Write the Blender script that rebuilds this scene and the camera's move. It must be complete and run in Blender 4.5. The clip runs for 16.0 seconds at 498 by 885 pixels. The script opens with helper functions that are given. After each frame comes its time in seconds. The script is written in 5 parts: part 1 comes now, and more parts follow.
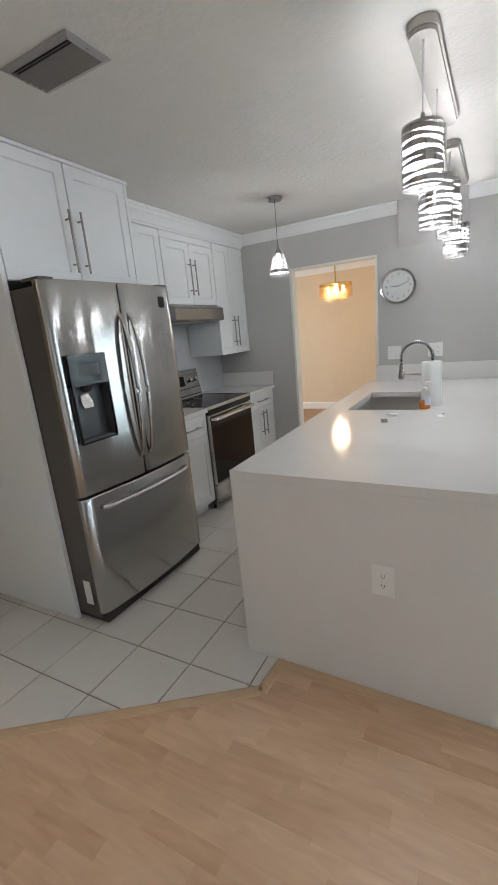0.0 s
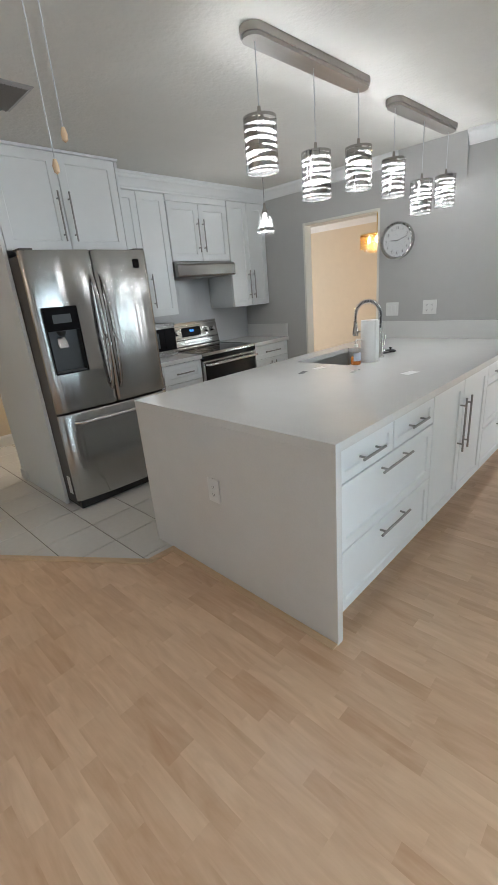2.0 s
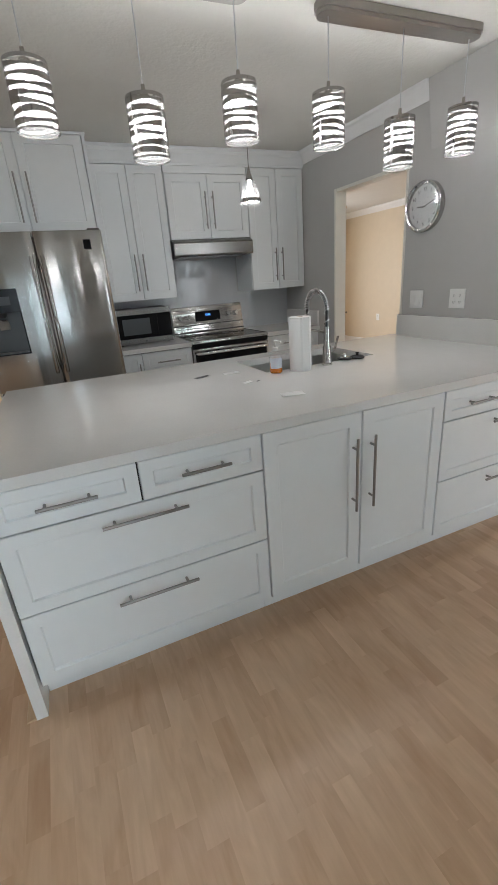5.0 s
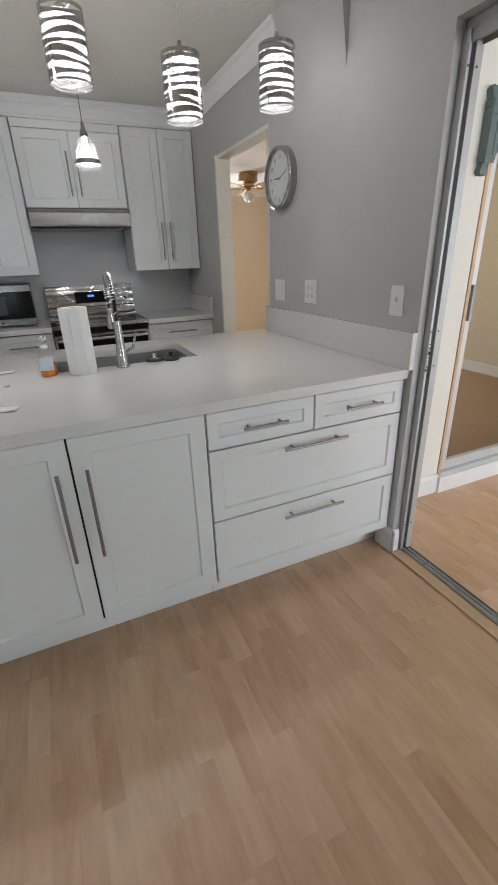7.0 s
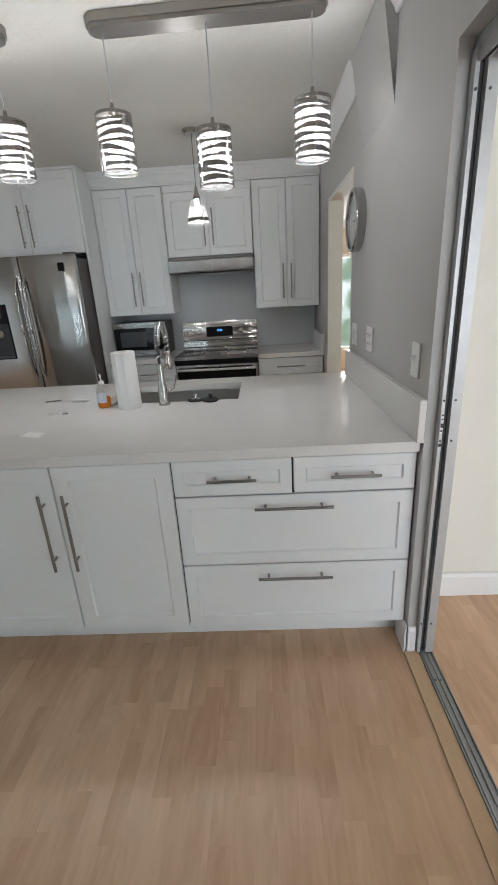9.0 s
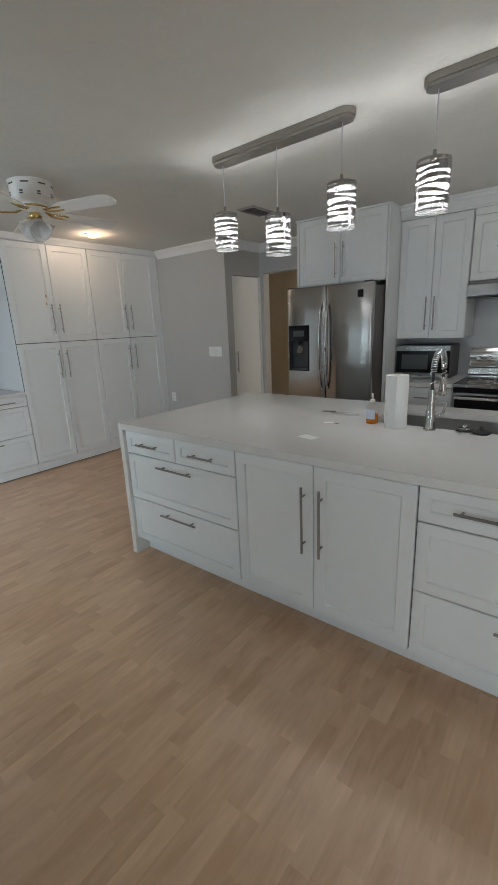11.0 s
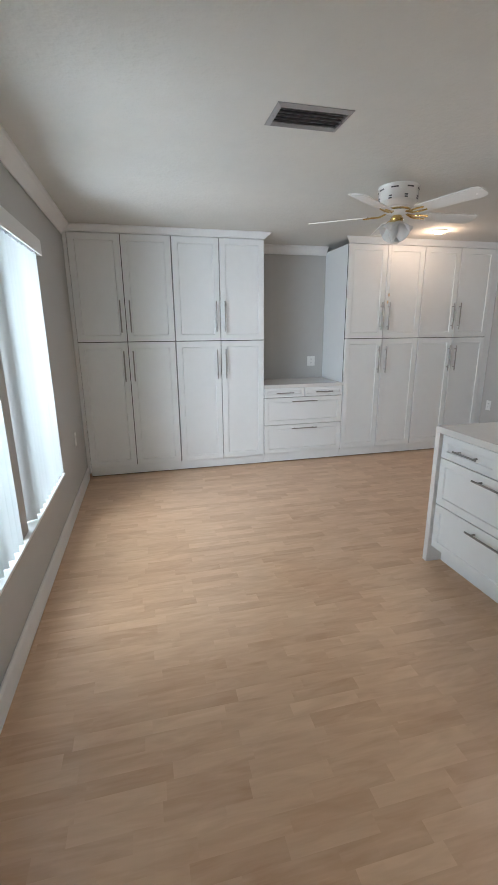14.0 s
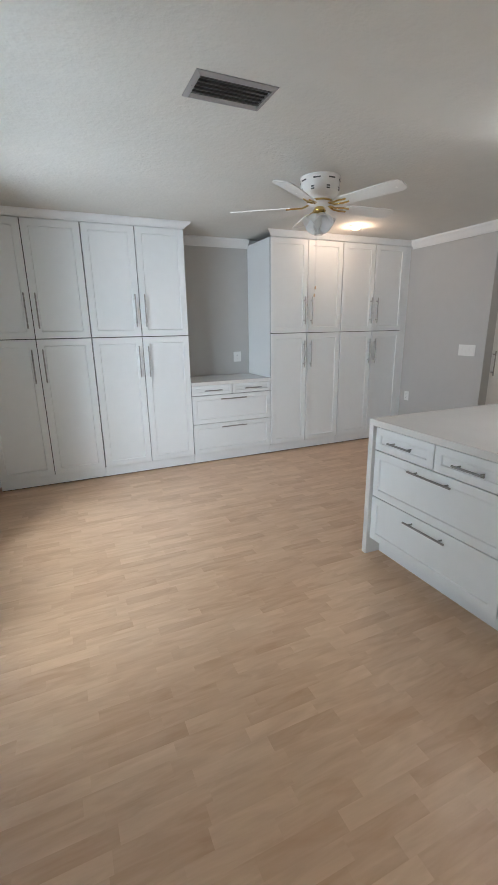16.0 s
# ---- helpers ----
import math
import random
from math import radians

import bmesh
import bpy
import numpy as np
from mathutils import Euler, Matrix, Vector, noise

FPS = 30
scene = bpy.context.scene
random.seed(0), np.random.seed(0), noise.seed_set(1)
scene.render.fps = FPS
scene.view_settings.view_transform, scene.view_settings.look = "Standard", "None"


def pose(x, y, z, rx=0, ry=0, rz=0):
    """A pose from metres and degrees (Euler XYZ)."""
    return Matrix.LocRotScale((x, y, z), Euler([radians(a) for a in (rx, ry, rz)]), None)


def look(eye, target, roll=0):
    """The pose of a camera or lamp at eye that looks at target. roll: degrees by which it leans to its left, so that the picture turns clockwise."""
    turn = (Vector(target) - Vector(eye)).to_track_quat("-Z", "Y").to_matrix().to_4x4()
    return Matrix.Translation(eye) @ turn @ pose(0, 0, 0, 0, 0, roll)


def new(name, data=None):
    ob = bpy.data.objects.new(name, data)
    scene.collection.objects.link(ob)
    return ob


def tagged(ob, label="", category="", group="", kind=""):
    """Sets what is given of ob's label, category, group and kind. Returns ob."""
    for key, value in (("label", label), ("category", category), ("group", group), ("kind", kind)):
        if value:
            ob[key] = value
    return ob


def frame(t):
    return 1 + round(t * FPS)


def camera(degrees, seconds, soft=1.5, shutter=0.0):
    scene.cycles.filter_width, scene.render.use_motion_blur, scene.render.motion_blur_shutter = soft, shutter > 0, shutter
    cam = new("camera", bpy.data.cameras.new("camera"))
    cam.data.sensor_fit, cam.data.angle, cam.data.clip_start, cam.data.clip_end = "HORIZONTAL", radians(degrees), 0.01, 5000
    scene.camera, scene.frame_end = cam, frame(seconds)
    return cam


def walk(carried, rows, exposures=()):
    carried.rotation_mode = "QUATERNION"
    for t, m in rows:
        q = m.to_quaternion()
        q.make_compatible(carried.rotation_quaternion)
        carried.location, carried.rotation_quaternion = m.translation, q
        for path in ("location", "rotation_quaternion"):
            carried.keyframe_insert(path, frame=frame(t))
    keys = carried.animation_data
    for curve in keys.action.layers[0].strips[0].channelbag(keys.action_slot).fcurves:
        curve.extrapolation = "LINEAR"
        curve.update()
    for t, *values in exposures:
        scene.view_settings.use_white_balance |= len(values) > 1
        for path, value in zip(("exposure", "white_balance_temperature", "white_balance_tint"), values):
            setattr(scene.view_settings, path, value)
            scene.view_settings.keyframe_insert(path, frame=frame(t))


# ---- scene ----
cam = camera(61.0, 16.0, soft=1.15)
PATH = [
    (0, (0.012, 0.019, 1.475), (-0.932, 1.711, 0.977), -5.5),
    (0.5, (0.243, 0.065, 1.481), (-0.976, 1.552, 0.928), -7.9),
    (1, (0.511, 0.128, 1.473), (-0.801, 1.524, 0.899), -6.3),
    (1.5, (0.937, 0.105, 1.467), (-0.412, 1.43, 0.816), -6.0),
    (2, (1.213, 0.252, 1.451), (-0.119, 1.583, 0.776), -5.0),
    (2.5, (1.425, 0.502, 1.446), (-0.033, 1.698, 0.777), -5.3),
    (3, (1.645, 0.762, 1.446), (-0.059, 1.579, 0.79), -5.1),
    (3.2, (1.677, 0.872, 1.439), (-0.044, 1.645, 0.776), -5.2),
    (5.3, (1.739, 1.941, 1.395), (0.024, 2.67, 0.668), -4.3),
    (5.5, (1.729, 2.04, 1.398), (0.03, 2.789, 0.655), -4.5),
    (6, (1.727, 2.299, 1.382), (0.033, 3.041, 0.62), -4.7),
    (6.5, (1.771, 2.582, 1.38), (0.079, 3.301, 0.592), -2.1),
    (7, (1.753, 2.893, 1.362), (0.074, 3.627, 0.562), -2.0),
    (7.5, (1.719, 3.189, 1.379), (0.041, 3.921, 0.574), -1.8),
    (8, (1.735, 3.496, 1.392), (-0.007, 4.074, 0.596), -2.9),
    (8.5, (1.733, 3.646, 1.436), (-0.104, 3.96, 0.708), -3.4),
    (9, (1.845, 3.669, 1.438), (-0.037, 3.585, 0.768), -3.4),
    (9.5, (1.919, 3.705, 1.476), (0.078, 3.227, 0.858), -3.0),
    (10, (1.927, 3.75, 1.481), (0.178, 2.965, 0.91), -1.8),
    (10.2, (1.938, 3.749, 1.475), (0.229, 2.872, 0.918), -1.9),
    (12.3, (2.044, 3.712, 1.495), (0.975, 2.106, 0.967), -2.8),
    (12.5, (2.053, 3.702, 1.491), (1.055, 2.049, 0.97), -2.6),
    (13, (2.08, 3.684, 1.49), (1.251, 1.939, 0.972), -1.3),
    (13.5, (2.11, 3.671, 1.488), (1.446, 1.856, 0.974), -0.4),
    (14, (2.168, 3.65, 1.495), (1.713, 1.772, 0.981), -0.5),
    (14.5, (2.214, 3.593, 1.495), (1.912, 1.683, 0.985), -0.5),
    (15, (2.256, 3.518, 1.482), (2.006, 1.599, 0.976), -0.3),
    (15.5, (2.25, 3.491, 1.475), (1.846, 1.6, 0.965), 0.5),
    (16, (2.165, 3.482, 1.479), (1.383, 1.72, 0.946), -0.9),
]
walk(cam, [(t, look(eye, target, roll)) for t, eye, target, roll in PATH],
     exposures=[(0, -0.8, 5850, 11), (1.5, -0.87, 5850, 9), (3.2, -0.98, 5800, 8.5), (5.3, -1.22, 6050, 11), (7, -1.21, 6030, 11.5), (9, -1.22, 6000, 11), (9.5, -1.4, 5980, 10.5), (10, -1.85, 6050, 8.5), (10.2, -1.85, 6050, 8.5), (12.3, -1.05, 5800, 10), (13, -1.07, 5830, 11), (14, -1.15, 6030, 13), (15, -1.23, 6130, 16), (15.5, -1.22, 6120, 15), (16, -1.08, 5950, 12)])

# ---- world, sun and large lights ----
world = bpy.data.worlds.new("world")
scene.world = world
world.use_nodes = True
wn = world.node_tree.nodes
sky = wn.new("ShaderNodeTexSky")
sky.sky_type, sky.sun_disc = "NISHITA", False
sky.sun_elevation, sky.sun_rotation = radians(50), radians(211)
world.node_tree.links.new(sky.outputs[0], wn["Background"].inputs[0])
wn["Background"].inputs[1].default_value = 0.12

sun = new("sun", bpy.data.lights.new("sun", "SUN"))
sun.data.energy, sun.data.angle, sun.data.color = 1.0, radians(15), (1, 0.96, 0.9)
sun.matrix_world = look((-6, -10, 14), (0, 0, 0))


def lamp_area(name, m, sx, sy, watts, colour):
    ob = new(name, bpy.data.lights.new(name, "AREA"))
    ob.data.shape, ob.data.size, ob.data.size_y, ob.data.energy, ob.data.color = "RECTANGLE", sx, sy, watts, colour
    ob.matrix_world = m
    return ob


def lamp_point(name, x, y, z, watts, colour, radius=0.03):
    ob = new(name, bpy.data.lights.new(name, "POINT"))
    ob.data.energy, ob.data.color, ob.data.shadow_soft_size = watts, colour, radius
    ob.location = (x, y, z)
    return ob


# daylight standing in the window openings
lamp_area("window_daylight", look((3.16, 1.39, 1.26), (0, 1.39, 0.62)), 1.98, 1.5, 420, (0.86, 0.95, 1.0))
# stands in the sunroom's unseen east opening, added to let daylight in
lamp_area("sunroom_daylight", look((4.55, 5.9, 1.3), (0, 5.9, 1.2)), 3.0, 1.9, 220, (0.97, 0.99, 1.0))
lamp_area("sunroom_window_daylight", look((2.65, 7.55, 1.15), (2.65, 0, 1.0)), 0.9, 1.5, 130, (0.97, 0.99, 1.0))
lamp_area("living_daylight", look((-6.12, 5.35, 1.15), (0, 5.35, 1.1)), 1.0, 1.5, 170, (0.97, 0.99, 1.0))

# ---- materials ----
MATS = {}


def material(name, colour, rough=0.5, metal=0.0, vary=0.06, scale=6.0, bump=0.0, bump_scale=60.0, spec=0.5, random_piece=0.0, stretch=(1, 1, 1), relief=0.004):
    """A principled surface with variation at two scales and a fine relief."""
    m = bpy.data.materials.new(name)
    m.use_nodes = True
    nt = m.node_tree
    n, l = nt.nodes, nt.links
    b = n["Principled BSDF"]
    b.inputs["Roughness"].default_value, b.inputs["Metallic"].default_value = rough, metal
    b.inputs["Specular IOR Level"].default_value = spec
    geo = n.new("ShaderNodeNewGeometry")
    mp = n.new("ShaderNodeMapping")
    mp.inputs["Scale"].default_value = stretch
    l.new(geo.outputs["Position"], mp.inputs["Vector"])
    big, fine = n.new("ShaderNodeTexNoise"), n.new("ShaderNodeTexNoise")
    big.inputs["Scale"].default_value, fine.inputs["Scale"].default_value = scale * 0.25, scale * 4
    big.inputs["Detail"].default_value = fine.inputs["Detail"].default_value = 5
    l.new(mp.outputs[0], big.inputs["Vector"])
    l.new(mp.outputs[0], fine.inputs["Vector"])
    add = n.new("ShaderNodeMath")
    add.operation = "ADD"
    l.new(big.outputs["Fac"], add.inputs[0])
    l.new(fine.outputs["Fac"], add.inputs[1])
    src = add.outputs[0]
    if random_piece:
        info = n.new("ShaderNodeObjectInfo")
        ma = n.new("ShaderNodeMath")
        ma.operation, ma.inputs[1].default_value = "MULTIPLY_ADD", random_piece
        l.new(info.outputs["Random"], ma.inputs[0])
        l.new(src, ma.inputs[2])
        src = ma.outputs[0]
    ramp = n.new("ShaderNodeMapRange")
    ramp.inputs["From Min"].default_value, ramp.inputs["From Max"].default_value = 0.6, 1.4 + random_piece
    ramp.inputs["To Min"].default_value, ramp.inputs["To Max"].default_value = 1 - vary, 1 + vary
    l.new(src, ramp.inputs["Value"])
    mix = n.new("ShaderNodeVectorMath")
    mix.operation = "SCALE"
    mix.inputs[0].default_value = colour
    l.new(ramp.outputs[0], mix.inputs["Scale"])
    l.new(mix.outputs[0], b.inputs["Base Color"])
    rr = n.new("ShaderNodeMapRange")
    rr.inputs["To Min"].default_value, rr.inputs["To Max"].default_value = max(rough - 0.06, 0.02), rough + 0.06
    l.new(fine.outputs["Fac"], rr.inputs["Value"])
    l.new(rr.outputs[0], b.inputs["Roughness"])
    if bump:
        bt = n.new("ShaderNodeTexNoise")
        bt.inputs["Scale"].default_value, bt.inputs["Detail"].default_value = bump_scale, 4
        l.new(mp.outputs[0], bt.inputs["Vector"])
        bp = n.new("ShaderNodeBump")
        bp.inputs["Strength"].default_value, bp.inputs["Distance"].default_value = bump, relief
        l.new(bt.outputs["Fac"], bp.inputs["Height"])
        l.new(bp.outputs[0], b.inputs["Normal"])
    MATS[name] = m
    return m


def emitter(name, colour, strength):
    m = bpy.data.materials.new(name)
    m.use_nodes = True
    b = m.node_tree.nodes["Principled BSDF"]
    b.inputs["Base Color"].default_value = (*colour, 1)
    b.inputs["Emission Color"].default_value = (*colour, 1)
    b.inputs["Emission Strength"].default_value = strength
    return m


def glassy(name, tint=(1, 1, 1), rough=0.0):
    """Thin clear glass: it lets light through straight and mirrors by Fresnel."""
    m = bpy.data.materials.new(name)
    m.use_nodes = True
    n, l = m.node_tree.nodes, m.node_tree.links
    n.remove(n["Principled BSDF"])
    tr, gl, mx, lw = n.new("ShaderNodeBsdfTransparent"), n.new("ShaderNodeBsdfGlossy"), n.new("ShaderNodeMixShader"), n.new("ShaderNodeLayerWeight")
    tr.inputs[0].default_value, gl.inputs["Roughness"].default_value, lw.inputs[0].default_value = (*tint, 1), rough, 0.5
    pw, ad = n.new("ShaderNodeMath"), n.new("ShaderNodeMath")
    pw.operation, pw.inputs[1].default_value = "POWER", 5
    ad.operation, ad.inputs[1].default_value, ad.inputs[2].default_value = "MULTIPLY_ADD", 0.9, 0.04
    l.new(lw.outputs["Facing"], pw.inputs[0])
    l.new(pw.outputs[0], ad.inputs[0])
    l.new(ad.outputs[0], mx.inputs[0])
    l.new(tr.outputs[0], mx.inputs[1])
    l.new(gl.outputs[0], mx.inputs[2])
    l.new(mx.outputs[0], n["Material Output"].inputs[0])
    return m


def translucent(name, colour, through_part=0.5, clear=0.0):
    m = bpy.data.materials.new(name)
    m.use_nodes = True
    n, l = m.node_tree.nodes, m.node_tree.links
    n.remove(n["Principled BSDF"])
    d, t, mx = n.new("ShaderNodeBsdfDiffuse"), n.new("ShaderNodeBsdfTranslucent"), n.new("ShaderNodeMixShader")
    d.inputs[0].default_value = t.inputs[0].default_value = (*colour, 1)
    mx.inputs[0].default_value = through_part
    l.new(d.outputs[0], mx.inputs[1])
    l.new(t.outputs[0], mx.inputs[2])
    out = mx.outputs[0]
    if clear:
        tp, m2 = n.new("ShaderNodeBsdfTransparent"), n.new("ShaderNodeMixShader")
        m2.inputs[0].default_value = clear
        l.new(out, m2.inputs[1])
        l.new(tp.outputs[0], m2.inputs[2])
        out = m2.outputs[0]
    l.new(out, n["Material Output"].inputs[0])
    return m


def laminate(name):
    """Three-strip maple laminate: strips along x, each of its own tone, with fine grain."""
    m = bpy.data.materials.new(name)
    m.use_nodes = True
    n, l = m.node_tree.nodes, m.node_tree.links
    b = n["Principled BSDF"]
    geo, info = n.new("ShaderNodeNewGeometry"), n.new("ShaderNodeObjectInfo")
    brick = n.new("ShaderNodeTexBrick")
    brick.offset, brick.offset_frequency, brick.squash = 0.37, 2, 1.0
    brick.inputs["Color1"].default_value, brick.inputs["Color2"].default_value = (0.0, 0.0, 0.0, 1), (1, 1, 1, 1)
    brick.inputs["Mortar"].default_value = (0.35, 0.35, 0.35, 1)
    brick.inputs["Scale"].default_value, brick.inputs["Mortar Size"].default_value = 1.0, 0.0
    brick.inputs["Brick Width"].default_value, brick.inputs["Row Height"].default_value = 0.29, 0.0635
    shift, split, join = n.new("ShaderNodeVectorMath"), n.new("ShaderNodeSeparateXYZ"), n.new("ShaderNodeCombineXYZ")
    shift.inputs[1].default_value = (0, -1.30, 0)
    l.new(geo.outputs["Position"], shift.inputs[0])
    l.new(shift.outputs[0], split.inputs[0])
    row, low, white, slide = n.new("ShaderNodeMath"), n.new("ShaderNodeMath"), n.new("ShaderNodeTexWhiteNoise"), n.new("ShaderNodeMath")
    row.operation, row.inputs[1].default_value = "DIVIDE", 0.0635
    low.operation, slide.operation, slide.inputs[1].default_value = "FLOOR", "MULTIPLY_ADD", 1.9
    white.noise_dimensions = "1D"
    l.new(split.outputs["Y"], row.inputs[0])
    l.new(row.outputs[0], low.inputs[0])
    l.new(low.outputs[0], white.inputs["W"])
    l.new(white.outputs["Value"], slide.inputs[0])
    l.new(split.outputs["X"], slide.inputs[2])
    l.new(slide.outputs[0], join.inputs["X"])
    l.new(split.outputs["Y"], join.inputs["Y"])
    l.new(join.outputs[0], brick.inputs["Vector"])
    # each strip is its own cut of wood: the figure is drawn from another place for every strip
    cut = n.new("ShaderNodeMath")
    cut.operation, cut.inputs[1].default_value = "MULTIPLY_ADD", 23.0
    l.new(brick.outputs["Color"], cut.inputs[0])
    l.new(low.outputs[0], cut.inputs[2])

    def figure(stretch, scale, detail, twist):
        mp, nz = n.new("ShaderNodeMapping"), n.new("ShaderNodeTexNoise")
        mp.inputs["Scale"].default_value = stretch
        nz.noise_dimensions = "4D"
        nz.inputs["Scale"].default_value, nz.inputs["Detail"].default_value, nz.inputs["Distortion"].default_value = scale, detail, twist
        l.new(geo.outputs["Position"], mp.inputs["Vector"])
        l.new(mp.outputs[0], nz.inputs["Vector"])
        l.new(cut.outputs[0], nz.inputs["W"])
        return nz
    flame, grain = figure((1.0, 4.5, 1), 3.2, 3, 1.6), figure((1.0, 16, 1), 5.0, 5, 0.6)
    blot = n.new("ShaderNodeTexNoise")
    blot.inputs["Scale"].default_value, blot.inputs["Detail"].default_value = 2.4, 3
    l.new(geo.outputs["Position"], blot.inputs["Vector"])
    tone = None
    for out, k in ((brick.outputs["Color"], 0.24), (flame.outputs["Fac"], 0.66), (grain.outputs["Fac"], 0.24), (blot.outputs["Fac"], 0.16), (info.outputs["Random"], 0.04)):
        m_add = n.new("ShaderNodeMath")
        m_add.operation, m_add.inputs[1].default_value = "MULTIPLY_ADD", k
        l.new(out, m_add.inputs[0])
        if tone is None:
            m_add.inputs[2].default_value = -0.18
        else:
            l.new(tone, m_add.inputs[2])
        tone = m_add.outputs[0]
    ramp = n.new("ShaderNodeValToRGB")
    ramp.color_ramp.elements[0].color, ramp.color_ramp.elements[0].position = (0.475, 0.264, 0.138, 1), 0.14
    ramp.color_ramp.elements[1].color, ramp.color_ramp.elements[1].position = (0.77, 0.54, 0.352, 1), 0.82
    l.new(tone, ramp.inputs[0])
    l.new(ramp.outputs[0], b.inputs["Base Color"])
    b.inputs["Roughness"].default_value, b.inputs["Specular IOR Level"].default_value = 0.34, 0.85
    bp = n.new("ShaderNodeBump")
    bp.inputs["Strength"].default_value, bp.inputs["Distance"].default_value = 0.08, 0.002
    l.new(grain.outputs["Fac"], bp.inputs["Height"])
    l.new(bp.outputs[0], b.inputs["Normal"])
    return m


def quartz_stone(name):
    m = material(name, (0.73, 0.722, 0.70), 0.095, vary=0.03, scale=30)
    return m


def brushed(name, colour, rough, along):
    """Brushed metal: fine streaks along one axis."""
    st = [140.0, 140.0, 140.0]
    st[along] = 1.2
    return material(name, colour, rough, 1.0, 0.05, 1.0, 0.012, 1.0, stretch=tuple(st))


def vertical_streaks(m):
    """Stretch the sheen of brushed sheet metal upright and give the sheet a slight wave."""
    n, l = m.node_tree.nodes, m.node_tree.links
    b = n["Principled BSDF"]
    tan = n.new("ShaderNodeTangent")
    tan.direction_type, tan.axis = "RADIAL", "Z"
    b.inputs["Anisotropic"].default_value, b.inputs["Anisotropic Rotation"].default_value = 0.96, 0.25
    l.new(tan.outputs[0], b.inputs["Tangent"])
    geo, mp, nz, bp = n.new("ShaderNodeNewGeometry"), n.new("ShaderNodeMapping"), n.new("ShaderNodeTexNoise"), n.new("ShaderNodeBump")
    mp.inputs["Scale"].default_value = (9, 9, 0.04)
    nz.inputs["Scale"].default_value, nz.inputs["Detail"].default_value = 1.0, 2
    bp.inputs["Strength"].default_value, bp.inputs["Distance"].default_value = 0.22, 0.02
    l.new(geo.outputs["Position"], mp.inputs["Vector"])
    l.new(mp.outputs[0], nz.inputs["Vector"])
    l.new(nz.outputs["Fac"], bp.inputs["Height"])
    l.new(bp.outputs[0], b.inputs["Normal"])
    return m


def level_streaks(m):
    """Give rolled sheet metal slight level waves that break up its reflections."""
    n, l = m.node_tree.nodes, m.node_tree.links
    geo, mp, nz, bp = n.new("ShaderNodeNewGeometry"), n.new("ShaderNodeMapping"), n.new("ShaderNodeTexNoise"), n.new("ShaderNodeBump")
    mp.inputs["Scale"].default_value = (24, 0.8, 24)
    nz.inputs["Scale"].default_value, nz.inputs["Detail"].default_value = 1.0, 2
    bp.inputs["Strength"].default_value, bp.inputs["Distance"].default_value = 0.35, 0.02
    l.new(geo.outputs["Position"], mp.inputs["Vector"])
    l.new(mp.outputs[0], nz.inputs["Vector"])
    l.new(nz.outputs["Fac"], bp.inputs["Height"])
    l.new(bp.outputs[0], n["Principled BSDF"].inputs["Normal"])
    return m


def ceiling_paint():
    m = material("ceiling_texture", (0.65, 0.638, 0.595), 0.85, vary=0.035, scale=2.0, bump=0.7, bump_scale=40, relief=0.0045)
    return m


wall_grey = material("grey_wall_paint", (0.485, 0.48, 0.465), 0.6, vary=0.025, scale=3, bump=0.05, bump_scale=120)
wall_tan = material("tan_wall_paint", (0.66, 0.565, 0.425), 0.7, vary=0.03, scale=3, bump=0.05, bump_scale=120)
wall_cream = material("cream_wall_paint", (0.76, 0.745, 0.68), 0.7, vary=0.03, scale=3, bump=0.08, bump_scale=90)
ceil_mat = ceiling_paint()
trim_white = material("white_trim_paint", (0.80, 0.80, 0.79), 0.35, vary=0.02, scale=5)
cab_white = material("white_cabinet_lacquer", (0.78, 0.80, 0.80), 0.32, vary=0.018, scale=4, bump=0.01, bump_scale=300)
# near-black that paints the shade seen between cabinet fronts and under plinths
gap_shade = material("painted_gap_shade", (0.03, 0.03, 0.03), 0.7)
quartz = quartz_stone("white_quartz")
steel_v = vertical_streaks(brushed("brushed_steel_upright", (0.44, 0.435, 0.425), 0.20, 2))
steel_h = level_streaks(brushed("brushed_steel_level", (0.46, 0.45, 0.44), 0.10, 1))
hood_steel = material("satin_sheet_steel", (0.28, 0.272, 0.26), 0.24, 1.0, 0.05, 1.0, stretch=(120, 1.5, 120))
nickel = brushed("brushed_nickel", (0.47, 0.45, 0.42), 0.24, 1)
satin_nickel = brushed("satin_nickel", (0.40, 0.38, 0.35), 0.40, 1)
shade_metal = material("polished_shade_metal", (0.50, 0.49, 0.48), 0.12, 1.0, 0.05, 20)
handle_metal = material("satin_steel_handle", (0.32, 0.312, 0.30), 0.36, 1.0, 0.02, 4)
chrome = material("chrome", (0.75, 0.75, 0.75), 0.08, 1.0, 0.03, 20)
fridge_side = material("dark_grey_fridge_side", (0.10, 0.09, 0.085), 0.42, 0.3, 0.06, 20, 0.05, 200)
black_gloss = material("black_glass", (0.010, 0.010, 0.011), 0.06, vary=0.05, spec=0.2)
black_matt = material("black_plastic", (0.02, 0.02, 0.02), 0.45, vary=0.1)
dispenser_grey = material("grey_dispenser_plastic", (0.045, 0.05, 0.053), 0.42, vary=0.05)
plate_white = material("white_plastic_plate", (0.80, 0.80, 0.78), 0.3, vary=0.01)
slot_dark = material("dark_slot", (0.08, 0.08, 0.08), 0.6)
floor_wood = laminate("maple_laminate")
trim_wood = material("maple_moulding", (0.58, 0.40, 0.24), 0.4, vary=0.12, scale=8, stretch=(1, 12, 1))
